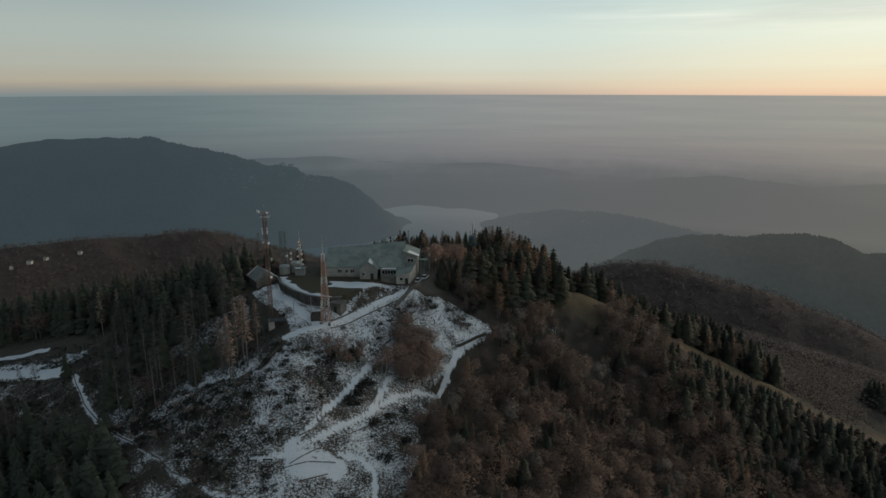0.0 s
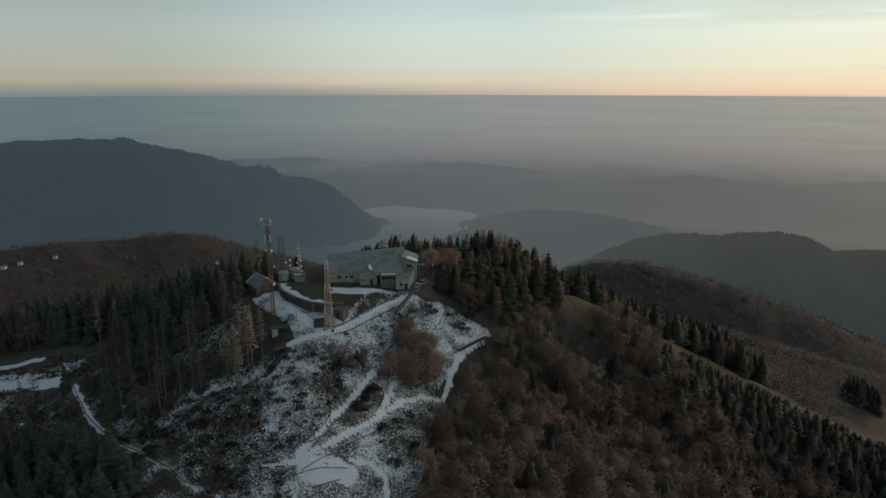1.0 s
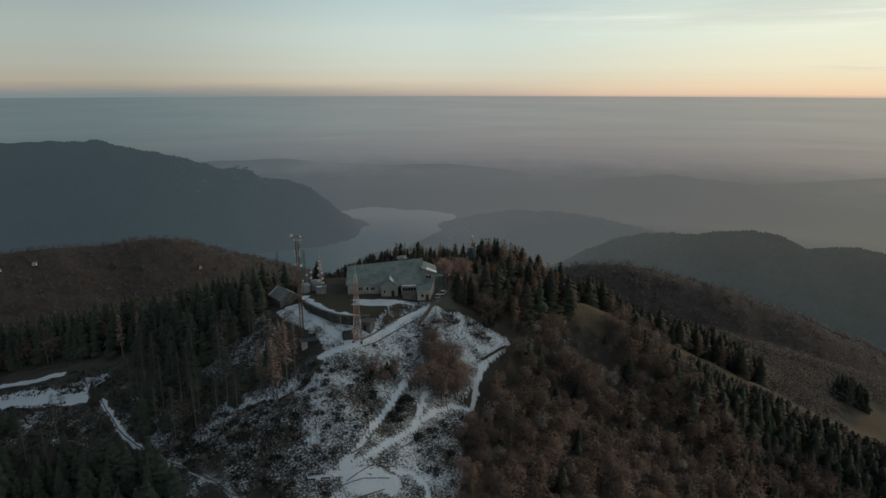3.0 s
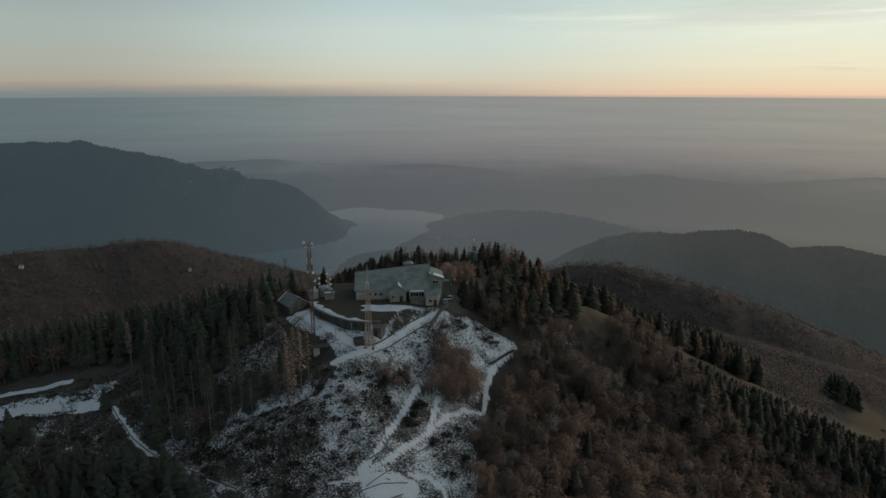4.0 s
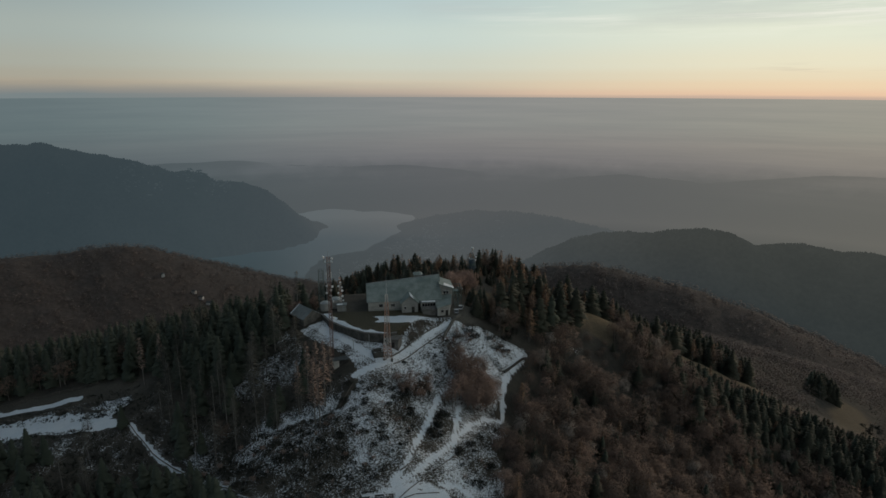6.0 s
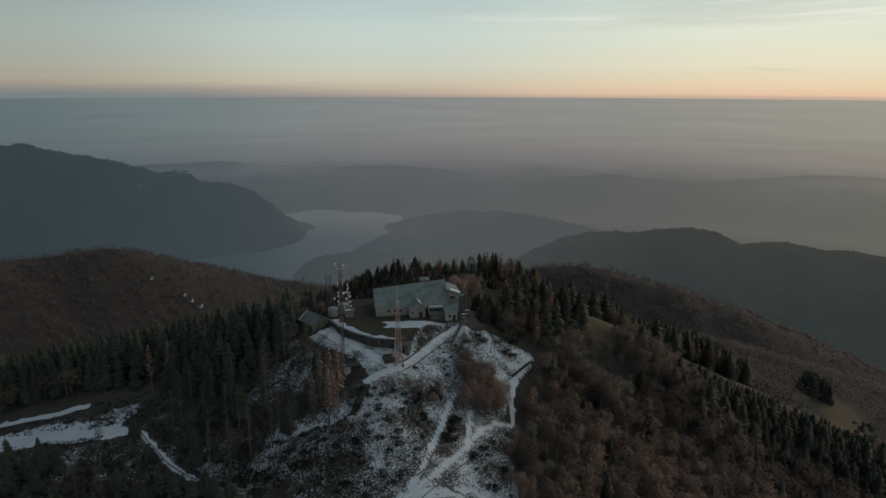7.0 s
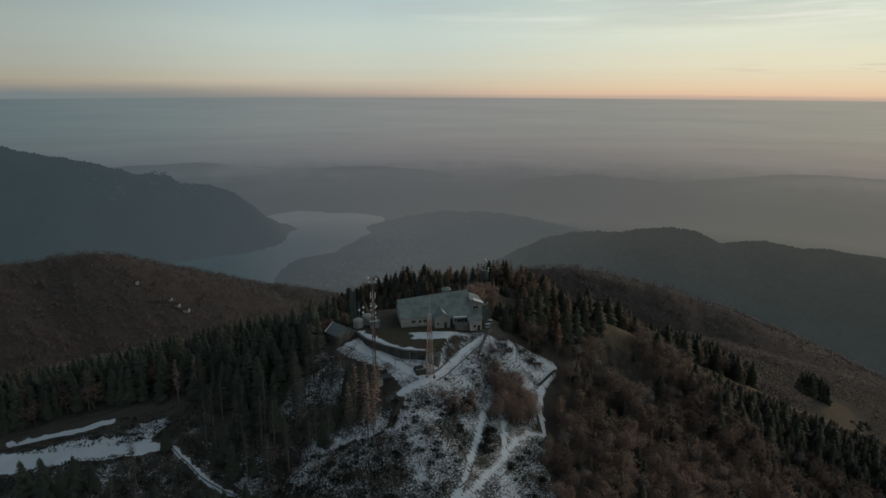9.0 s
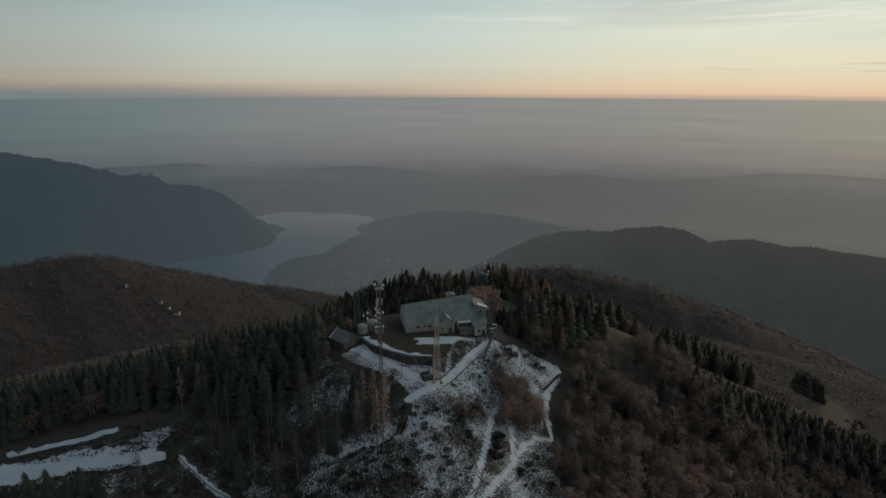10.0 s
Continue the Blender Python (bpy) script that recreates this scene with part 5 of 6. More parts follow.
    part("east_roof", slab((-15.3, 226.0, 4.75), (-9.3, 226.5, 2.55), (-9.3, 237.4, 2.55), (-15.3, 237.4, 4.75), 0.3), ROOF, lodge)
    part("east_roof_snow", slab((-13.6, 226.1, 4.25), (-9.35, 226.55, 2.69), (-9.35, 229.0, 2.69), (-13.0, 230.0, 4.03), 0.10), SNOW, lodge, "snow along the slanting roof edge")
    glazed("window", lodge, -13.6, -11.4, 0.2, 1.5, 227.3, 1)
    # front annex with a lean-to roof
    low = [(-17.0, 217.6, base - 0.4), (-12.3, 218.2, base - 0.4), (-10.6, 227.1, base - 0.4), (-17.0, 227.1, base - 0.4)]
    top = [(-17.0, 217.6, -2.1), (-12.3, 218.2, -1.0), (-10.6, 227.1, 0.1), (-17.0, 227.1, -0.9)]
    part("annex", hexa(low, top), PLASTER, lodge, "pale rendered annex")
    part("annex_roof", slab((-17.3, 217.2, -1.95), (-11.9, 217.9, -0.80), (-10.2, 227.15, 0.34), (-17.3, 227.15, -0.66), 0.2), ROOF, lodge)
    glazed("window", lodge, -15.8, -14.6, -3.9, -2.8, 217.5, 0)
    door = part("door", box(-13.9, -12.9, 217.82, 218.0, -5.3, -3.2), DARKWOOD, lodge, "dark annex door")
    part("handle", rod((-13.0, 217.78, -4.3), (-13.0, 217.78, -4.1), 0.025), STEEL, door)
    # roof house behind the ridge
    part("roof_house", box(-24.2, -21.2, 235.2, 238.0, 1.5, 6.1), GREYWALL, lodge)
    part("roof_house_cap", hexa([(-24.6, 234.8, 6.104), (-20.8, 234.8, 6.104), (-20.8, 238.4, 6.104), (-24.6, 238.4, 6.104)], [(-23.3, 236.2, 6.8), (-22.1, 236.2, 6.8), (-22.1, 237.2, 6.8), (-23.3, 237.2, 6.8)]), ROOF, lodge, "low hipped metal cap")
    part("cap_snow", slab((-22.0, 235.1, 6.42), (-20.95, 234.95, 6.2), (-20.95, 238.2, 6.2), (-22.05, 237.4, 6.78), 0.06), SNOW, lodge, "snow left on the hipped cap")
    part("lightning_rod", rod((-15.0, 232.6, 5.9), (-15.0, 232.6, 8.4), 0.05), STEEL, lodge)
    # outside stair on the east wall
    stair = part("outside_stair", rod((-8.9, 226.0, -5.4), (-8.9, 232.5, -0.6), 0.10), GREENSTEEL, lodge, "green steel outside stair")
    part("stringer", rod((-7.4, 226.0, -5.4), (-7.4, 232.5, -0.6), 0.10), GREENSTEEL, stair)
    for k in range(14):
        s = (k + 0.5) / 14
        part("tread", box(-8.9, -7.4, 226.0 + 6.5 * s - 0.14, 226.0 + 6.5 * s + 0.14, -5.4 + 4.8 * s, -5.34 + 4.8 * s), GREENSTEEL, stair)
    part("landing", box(-9.85, -6.4, 232.5, 235.5, -0.75, -0.6), GREENSTEEL, stair)
    for x, y in ((-6.6, 232.7), (-6.6, 235.3), (-7.4, 229.2)):
        part("post", rod((x, y, -6.2), (x, y, 0.5 if y > 230 else -2.2), 0.09), GREENSTEEL, stair)
    part("rail", rod((-7.4, 226.0, -4.4), (-7.4, 232.5, 0.4), 0.05), GREENSTEEL, stair)
    for x, y in ((-9.3, 230.6), (-5.7, 230.6), (-9.3, 235.6), (-5.7, 235.6)):
        part("tower_post", rod((x, y, -6.4), (x, y, 1.5), 0.12, n=6), GREENSTEEL, stair)
    for a, b in (((-9.3, 230.6), (-5.7, 230.6)), ((-5.7, 230.6), (-5.7, 235.6)), ((-9.3, 235.6), (-5.7, 235.6))):
        for z in (-2.6, 1.5):
            part("tower_beam", rod((*a, z), (*b, z), 0.10, n=6), GREENSTEEL, stair)
        part("tower_brace", rod((*a, -6.0), (*b, -2.7), 0.07, n=5), GREENSTEEL, stair)
        part("tower_brace", rod((*b, -2.5), (*a, 1.4), 0.07, n=5), GREENSTEEL, stair)
    part("rail", rod((-6.6, 232.7, 0.45), (-6.6, 235.3, 0.45), 0.05), GREENSTEEL, stair)


build_lodge()


# ---- masts ----
def dish(parent, at, r, face):
    """A drum antenna that looks along face."""
    d = Vector(face).normalized()
    c = Vector(at)
    body = part("dish", rod(c - d * 0.35 * r, c + d * 0.35 * r, r, n=14), DISH, parent, "white drum antenna")
    part("bracket", rod(c - d * 0.36 * r, c - d * (0.36 * r + 0.5), 0.06), STEEL, body)


def lattice_mast(name, at, high, wide, wide_top, sections, colours, label, braces=2, leg=0.075):
    mast = thing(name, at, label, "mast", "antenna masts on the summit")
    for k in range(sections):
        bm = bmesh.new()
        z0, z1 = high * k / sections, high * (k + 1) / sections
        w0, w1 = (wide + (wide_top - wide) * s / sections for s in (k, k + 1))
        corner = lambda w, z, i: Vector(((w / 2) * (1, -1, -1, 1)[i % 4], (w / 2) * (1, 1, -1, -1)[i % 4], z))
        for i in range(4):
            rod(corner(w0, z0, i), corner(w1, z1, i), leg, bm, 4)
            for b in range(braces):
                s0, s1 = b / braces, (b + 1) / braces
                wa, wb, za, zb = w0 + (w1 - w0) * s0, w0 + (w1 - w0) * s1, z0 + (z1 - z0) * s0, z0 + (z1 - z0) * s1
                rod(corner(wa, za, i), corner(wb, zb, i + 1), 0.042, bm, 3)
                rod(corner(wa, za, i + 1), corner(wb, zb, i), 0.042, bm, 3)
                rod(corner(wb, zb, i), corner(wb, zb, i + 1), 0.042, bm, 3)
        part("lattice_section", bm, colours[k % len(colours)], mast)
    return mast


def build_masts():
    # the tall mast on the west side
    g = floor_at(-56, 196)
    a = lattice_mast("lattice_mast", (-56, 196, g), 36.2, 1.0, 1.0, 12, (RED, RED, MAUVE), "tall slim red and white lattice mast with antennas")
    part("footing", box(-1.1, 1.1, -1.1, 1.1, -1.2, 0.25, soft=0.05), CONCRETE, a)
    part("platform", box(-1.4, 1.4, -1.4, 1.4, 34.4, 34.55), STEEL, a)
    for x, y in ((-1.5, -1.5), (1.5, -1.5), (1.5, 1.5), (-1.5, 1.5)):
        part("rail_post", rod((x, y, 34.55), (x, y, 35.6), 0.05), STEEL, a)
    for y in (-1.5, 1.5):
        part("rail", rod((-1.5, y, 35.6), (1.5, y, 35.6), 0.05), STEEL, a)
    for x in (-1.5, 1.5):
        part("rail", rod((x, -1.5, 35.58), (x, 1.5, 35.58), 0.05), STEEL, a)
    part("ladder", rod((0.3, -0.56, 0.3), (0.3, -0.56, 33.0), 0.07, n=4), RED, a)
    for at, r, face in (((-1.6, -1.0, 36.3), 0.5, (-0.6, -1, 0)), ((1.2, -1.1, 35.9), 0.4, (0.4, -1, 0)), ((1.0, -0.8, 26.2), 0.42, (0.9, -1, 0)), ((-0.8, -0.7, 26.4), 0.34, (-0.4, -1, 0)), ((1.1, 0.8, 20.5), 0.42, (1, 0.1, 0)), ((1.0, -0.6, 15.0), 0.45, (1, -0.5, 0))):
        dish(a, at, r, face)
    for x, y in ((-0.75, -0.75), (0.75, -0.75), (0.0, 0.85)):
        part("panel_antenna", box(x - 0.14, x + 0.14, y - 0.09, y + 0.09, 29.0, 31.2, soft=0.03), DISH, a)
    part("whip", rod((0, 0, 36.2), (0, 0, 38.4), 0.04), STEEL, a)
    # the red and white tower by the fork of the roads
    g = floor_at(-37.4, 191.5)
    b = lattice_mast("lattice_tower", (-37.4, 191.5, g), 22.5, 2.7, 0.75, 9, (SALMON, SALMON, WHITE), "tapering red and white lattice tower on four legs", 2, 0.11)
    for i, (x, y) in enumerate(((1.35, 1.35), (-1.35, 1.35), (-1.35, -1.35), (1.35, -1.35))):
        part("footing", box(x - 0.35, x + 0.35, y - 0.35, y + 0.35, -1.3, 0.3, soft=0.04), CONCRETE, b)
    part("spire", rod((0, 0, 22.4), (0, 0, 28.5), 0.09, r1=0.04), WHITE, b)
    for z in (23.8, 25.2, 26.6):
        part("dipole", rod((-0.7, 0, z), (0.7, 0, z), 0.035), STEEL, b)
    part("cable_tray", box(-0.12, 0.12, -0.5, -0.42, 0.4, 22.0), STEEL, b)
    # the mast full of dishes by the tanks
    g = floor_at(-53.6, 229.0)
    c = lattice_mast("dish_mast", (-53.6, 229.0, g), 12.5, 0.8, 0.7, 5, (SALMON, WHITE), "short lattice mast crowded with white dishes")
    part("spire", rod((0, 0, 12.5), (0, 0, 16.5), 0.08, r1=0.03), WHITE, c)
    for k, (z, x, y, r) in enumerate(((4.2, -1.0, -0.9, 0.8), (5.2, 1.1, -0.8, 0.7), (6.5, -0.9, -0.9, 0.65), (7.4, 1.0, -0.9, 0.75), (8.8, 0.9, -0.8, 0.55), (9.2, -0.9, -0.7, 0.6), (10.8, 0.2, -0.9, 0.6), (12.0, -0.2, -0.8, 0.5), (3.4, 1.4, -0.8, 0.6))):
        dish(c, (x * 0.75, y * 0.8, z), r * 0.62, (x * 0.5, -1, 0.0))
    # a short rack of dishes next to it
    g = floor_at(-58.0, 230.5)
    d = thing("dish_rack", (-58.0, 230.5, g), "low steel rack with a pair of white dishes", "antenna", "antenna masts on the summit")
    for x in (-0.8, 0.8):
        part("post", rod((x, 0, -0.5), (x, 0, 8.2), 0.09), STEEL, d)
    part("crossbar", rod((-1.0, 0, 7.0), (1.0, 0, 7.0), 0.06), STEEL, d)
    for at in ((-0.8, -0.6, 6.2), (0.8, -0.6, 7.2), (0.7, -0.6, 5.0)):
        dish(d, at, 0.45, (at[0] * 0.3, -1, 0))
    # a bare grey lattice tower further back
    g = floor_at(-61.0, 233.5)
    lattice_mast("grey_lattice_tower", (-61.0, 233.5, g), 16.5, 2.3, 1.9, 6, (GREENSTEEL,), "grey steel lattice tower among the trees", 2)
    # the round lookout tower in the wood
    g = floor_at(13.6, 312.0)
    e = thing("lookout_tower", (13.6, 312.0, g), "round blue-grey tower with platform and antennas above the trees", "tower")
    top = -9.0 - g
    part("shaft", lathe([(1.5, -1.0), (1.5, top - 6.0), (1.9, top - 5.2), (1.9, top - 1.6), (1.6, top - 1.2), (1.6, top - 0.6)], 18), BLUESTEEL, e)
    part("platform", lathe([(2.4, top - 5.4), (2.4, top - 5.1)], 18), BLUESTEEL, e)
    part("band", lathe([(1.96, top - 4.0), (1.96, top - 2.6)], 18), GREENSTEEL, e, "dull band of windows")
    for k in range(10):
        an = 2 * math.pi * k / 10
        part("rail_post", rod((2.3 * math.cos(an), 2.3 * math.sin(an), top - 5.1), (2.3 * math.cos(an), 2.3 * math.sin(an), top - 4.0), 0.05), STEEL, e)
    part("mast_tube", rod((0, 0, top - 0.6), (0, 0, top + 5.2), 0.22, n=8, r1=0.14), STEEL, e)
    part("head", lathe([(0.5, top + 4.4), (0.62, top + 4.7), (0.62, top + 5.6), (0.4, top + 5.9)], 12), DISH, e, "pale antenna head")
    for at, r, face in (((1.9, -0.4, top + 0.6), 0.55, (0.7, -1, 0)), ((1.8, -0.5, top - 0.9), 0.42, (0.7, -1, 0)), ((-1.7, -0.6, top + 0.2), 0.36, (-0.5, -1, 0))):
        dish(e, at, r, face)


build_masts()


# ---- outbuildings, walls and yard ----
def gabled_cabin(name, at, turn, wide, deep, eave, ridge, wall_mat, roof_mat, label, snow=True, group=""):
    c = thing(name, at, label, "cabin", group, turn)
    w, d = wide / 2, deep / 2
    a = [(-w, -d, -1.5), (w, -d, -1.5), (w, -d, eave), (0, -d, ridge), (-w, -d, eave)]
    part("wall", hexa([(p[0], d, p[2]) for p in a], a), wall_mat, c)
    drop = (ridge - eave) / w * 0.5
    roof = part("roof", slab((-w - 0.5, -d - 0.5, eave - drop + 0.25), (0, -d - 0.5, ridge + 0.25), (0, d + 0.5, ridge + 0.25), (-w - 0.5, d + 0.5, eave - drop + 0.25), 0.22), roof_mat, c)
    part("roof_side", slab((0, -d - 0.5, ridge + 0.25), (w + 0.5, -d - 0.5, eave - drop + 0.25), (w + 0.5, d + 0.5, eave - drop + 0.25), (0, d + 0.5, ridge + 0.25), 0.22), roof_mat, c)
    if snow:
        part("snow_strip", slab((w * 0.55, -d - 0.45, eave + (ridge - eave) * 0.42 + 0.33), (w + 0.46, -d - 0.45, eave - drop + 0.33), (w + 0.46, d + 0.4, eave - drop + 0.33), (w * 0.7, d + 0.4, eave + (ridge - eave) * 0.27 + 0.33), 0.06), SNOW, c, "strip of snow at the eave")
        part("snow_strip", slab((-w - 0.4, d - 0.2, eave - drop + 0.36), (0, d + 0.1, ridge + 0.33), (0, d + 0.45, ridge + 0.33), (-w - 0.4, d + 0.45, eave - drop + 0.36), 0.06), SNOW, c, "strip of snow at the gable")
    return c


def band_wall(name, line, top, bottom, thick, mat, label, cap=None, pieces=10):
    """A wall that follows a line of points."""
    ob = thing(name, (0, 0, 0), label, "wall", kind="structure")
    pts = []
    for p, q in zip(line[:-1], line[1:]):
        for s in np.linspace(0, 1, 4)[:-1]:
            pts.append((p[0] + s * (q[0] - p[0]), p[1] + s * (q[1] - p[1])))
    pts.append(line[-1][:2])
    bm, bc = bmesh.new(), bmesh.new()
    left, right = [], []
    for i, p in enumerate(pts):
        a, b = Vector(pts[max(0, i - 1)]), Vector(pts[min(len(pts) - 1, i + 1)])
        d = (b - a).normalized()
        n = Vector((d.y, -d.x)) * thick / 2
        left.append((p[0] - n.x, p[1] - n.y))
        right.append((p[0] + n.x, p[1] + n.y))
    level = lambda v, p: v(p) if callable(v) else v
    for i in range(len(pts) - 1):
        for b_, lo, hi, grow in ((bm, bottom, top, 0), (bc, top, (lambda q: level(top, q) + 0.16), 1)):
            if grow and not cap:
                continue
            quad = [left[i], right[i], right[i + 1], left[i + 1]]
            ends = [pts[i], pts[i], pts[i + 1], pts[i + 1]]
            hexa([(*c, level(lo, e) + 0.004 * grow) for c, e in zip(quad, ends)], [(*c, level(hi, e)) for c, e in zip(quad, ends)], b_)
    part("masonry", bm, mat, ob)
    if cap:
        part("coping", bc, cap, ob)
    return ob


def build_yard():
    band_wall("terrace_wall", [(-60.6, 222.6), (-57.5, 215.1), (-51.4, 207.5), (-44.8, 201.9), (-38.0, 199.7), (-33.6, 201.0)], -4.35, -10.5, 0.8, DARKSTONE, "curved dark stained retaining wall below the terrace", CONCRETE)
    hi = lambda p: floor_at(*p) + 1.1
    lo = lambda p: floor_at(*p) - 1.2
    band_wall("yard_wall", [(-8.2, 217.6), (-11.5, 213.6), (-14.4, 209.4), (-16.6, 205.0)], hi, lo, 0.7, STONE, "dark stone wall beside the snowy way")
    band_wall("path_parapet", [(14.6, 207.6), (9.6, 202.4), (4.6, 197.6)], lambda p: floor_at(*p) + 0.8, lo, 0.45, DARKSTONE, "dark concrete parapet along the footpath")
    band_wall("path_parapet", [(16.4, 205.8), (11.6, 200.6)], lambda p: floor_at(*p) + 0.5, lo, 0.35, DARKSTONE, "dark concrete parapet along the footpath")
    band_wall("field_wall", [(-204, 230.8), (-193.2, 229.3), (-172.8, 226.4), (-160, 222.8), (-149.1, 218.6), (-140, 213.2)], lambda p: floor_at(*p) + 0.75 + 0.25 * math.sin(7 * p[0]), lo, 0.7, DARKSTONE, "low dark dry-stone wall beside the snowfield")
    band_wall("road_kerb", [(-35.6, 188.6), (-31.0, 193.4), (-25.2, 199.4), (-18.6, 206.2), (-12.6, 211.6)], lambda p: floor_at(*p) + 0.2, lo, 0.28, STONE, "low dark stone kerb along the snowy road")
    band_wall("road_kerb", [(-36.6, 192.0), (-29.6, 199.6), (-22.8, 207.2), (-16.5, 212.4)], lambda p: floor_at(*p) + 0.28, lo, 0.3, STONE, "low dark stone kerb along the snowy road")
    # pump house at the foot of the terrace
    g = floor_at(-34.6, 198.4)
    k = thing("pump_house", (-34.6, 198.4, g), "small flat-roofed concrete hut built into the bank", "hut", turn=-22)
    part("wall", box(-1.9, 1.9, -1.6, 2.2, -1.2, 3.0), CONCRETE, k)
    part("roof_slab", box(-2.15, 2.15, -1.9, 2.4, 3.004, 3.25, soft=0.04), CONCRETE, k)
    part("door", box(-0.5, 0.5, -1.66, -1.58, 0.0, 2.0), DARKWOOD, k, "dark steel door")
    # dark walled bay at the foot of the lattice tower
    g = floor_at(-40.2, 191.2)
    k = thing("walled_bay", (-40.2, 191.2, g), "low dark masonry bay built against the lattice tower's foot", "wall", turn=12)
    part("front_wall", box(-1.9, 1.5, -0.2, 0.2, -1.4, 1.7), DARKSTONE, k)
    part("side_wall", box(-1.9, -1.5, 0.204, 3.4, -1.2, 1.6), DARKSTONE, k)
    part("back_wall", box(-1.496, 1.5, 3.0, 3.4, -1.2, 1.9), DARKSTONE, k)
    part("coping", box(-2.0, 1.6, -0.28, 0.28, 1.704, 1.82, soft=0.03), DARKSTONE, k)
    # two round tanks and a cabin between them
    for x, y, r, h, lab in ((-59.4, 228.2, 2.0, 2.7, "round grey water tank with a domed lid"), (-55.6, 230.4, 2.1, 3.4, "round grey water tank with a domed lid")):
        g = floor_at(x, y)
        t = thing("water_tank", (x, y, g), lab, "tank", "round tanks by the masts")
        part("shell", lathe([(r, -0.6), (r, h), (r + 0.08, h), (r + 0.08, h + 0.12)], 22), GREYWALL, t)
        part("lid", lathe([(r + 0.06, h + 0.124), (r * 0.8, h + 0.45), (r * 0.4, h + 0.65), (0.05, h + 0.72)], 22), STEEL, t, "snow-dusted domed lid")
    g = floor_at(-53.2, 226.4)
    t = thing("equipment_cabin", (-53.2, 226.4, g), "low pale equipment cabin with a flat snow-dusted roof", "cabin")
    part("wall", box(-1.7, 1.7, -1.2, 1.4, -0.8, 2.5, soft=0.03), GREYWALL, t)
    part("roof", box(-2.0, 2.0, -1.5, 1.7, 2.504, 2.7, soft=0.03), GREYROOF, t, "flat grey roof")
    part("roof_snow", box(-1.7, 0.4, -1.2, 0.2, 2.704, 2.76), SNOW, t, "patch of snow")
    part("door", box(0.3, 1.2, -1.27, -1.19, 0.0, 2.0), STEEL, t, "grey metal door")
    gabled_cabin("stone_cabin", (-66.5, 223.5, floor_at(-66.5, 223.5) - 1.3), 36, 7.5, 8.5, 2.8, 5.4, STONE, GREYROOF, "stone cabin with a grey metal roof edged in snow")
    # small white shed near the tall mast
    g = floor_at(-54.3, 191.6)
    s = thing("shed", (-54.3, 191.6, g), "small white shed with a dark lean-to beside the mast", "shed", turn=15)
    part("wall", box(-1.4, 0.4, -1.0, 1.0, -1.0, 2.2), PLASTER, s)
    part("lean_to", box(0.404, 3.6, -1.0, 1.0, -1.2, 2.0), DARKWOOD, s)
    part("roof", slab((-1.6, -1.2, 2.35), (3.8, -1.2, 2.25), (3.8, 1.2, 2.5), (-1.6, 1.2, 2.6), 0.12), SLATE, s)
    # flagpole-like posts on the bank
    for x, y, h in ((-43.4, 198.0, 4.2), (-48.8, 196.8, 3.6)):
        p = thing("steel_post", (x, y, floor_at(x, y)), "thin grey steel post standing in the snow", "post", "steel posts by the terrace")
        part("pole", rod((0, 0, -0.6), (0, 0, h), 0.09, n=7), STEEL, p)
        part("cap", lathe([(0.13, h), (0.13, h + 0.08)], 8), STEEL, p)
    # street lamps beyond the lodge
    for x, y, h in ((2.0, 246.0, 5.6), (-3.5, 243.5, 6.2)):
        l = thing("yard_lamp", (x, y, floor_at(x, y)), "slim lamp post with a pale globe beside the lodge", "lamp post", "lamp posts by the lodge")
        part("pole", rod((0, 0, -0.6), (0, 0, h), 0.07, n=7), STEEL, l)
        part("globe", lathe([(0.1, h), (0.3, h + 0.15), (0.34, h + 0.35), (0.2, h + 0.58), (0.05, h + 0.64)], 12), DISH, l, "pale globe")


build_yard()


def build_car(at, turn, label):
    car = thing("parked_car", at, label, "car", "cars parked by the lodge", turn)
    prof = [(-2.1, 0.35), (-2.12, 0.85), (-1.75, 0.98), (-1.45, 1.02), (1.0, 1.0), (1.9, 0.88), (2.1, 0.7), (2.1, 0.35)]
    bm = hexa([(-0.86, y, z) for y, z in prof], [(0.86, y, z) for y, z in prof])
    bmesh.ops.bevel(bm, geom=bm.edges[:], offset=0.06, segments=2, affect="EDGES")
    body = part("body", bm, CARPAINT, car)
    cab = [(-1.95, 0.98), (-1.55, 1.46), (0.1, 1.50), (0.95, 1.0)]
    bm = hexa([(-0.80, y, z) for y, z in cab], [(0.80, y, z) for y, z in cab])
    for v in bm.verts:
        if v.co.z > 1.3:
            v.co.x *= 0.84
    part("windows", bm, GLASS, car, "dark glass cabin")
    part("roof", box(-0.68, 0.68, -1.5, 0.08, 1.49, 1.54, soft=0.02), CARPAINT, car)
    for x in (-0.80, 0.80):
        for y in (-1.3, 1.3):
            w = part("wheel", rod((x - 0.1, y, 0.32), (x + 0.1, y, 0.32), 0.32, n=14), RUBBER, car)
            part("rim", rod((x - 0.105, y, 0.32), (x + 0.105, y, 0.32), 0.18, n=10), STEEL, w)
    for x in (-0.62, 0.62):
        part("tail_light", box(x - 0.14, x + 0.14, -2.14, -2.08, 0.68, 0.82), RED, body)
        part("headlight", box(x - 0.16, x + 0.16, 2.06, 2.12, 0.6, 0.74), DISH, body)


build_car((-9.3, 220.6, floor_at(-9.3, 220.6)), -12, "small white car parked beside the lodge annex")
build_car((-7.0, 224.6, floor_at(-7.0, 224.6)), -16, "pale car parked below the outside stair")


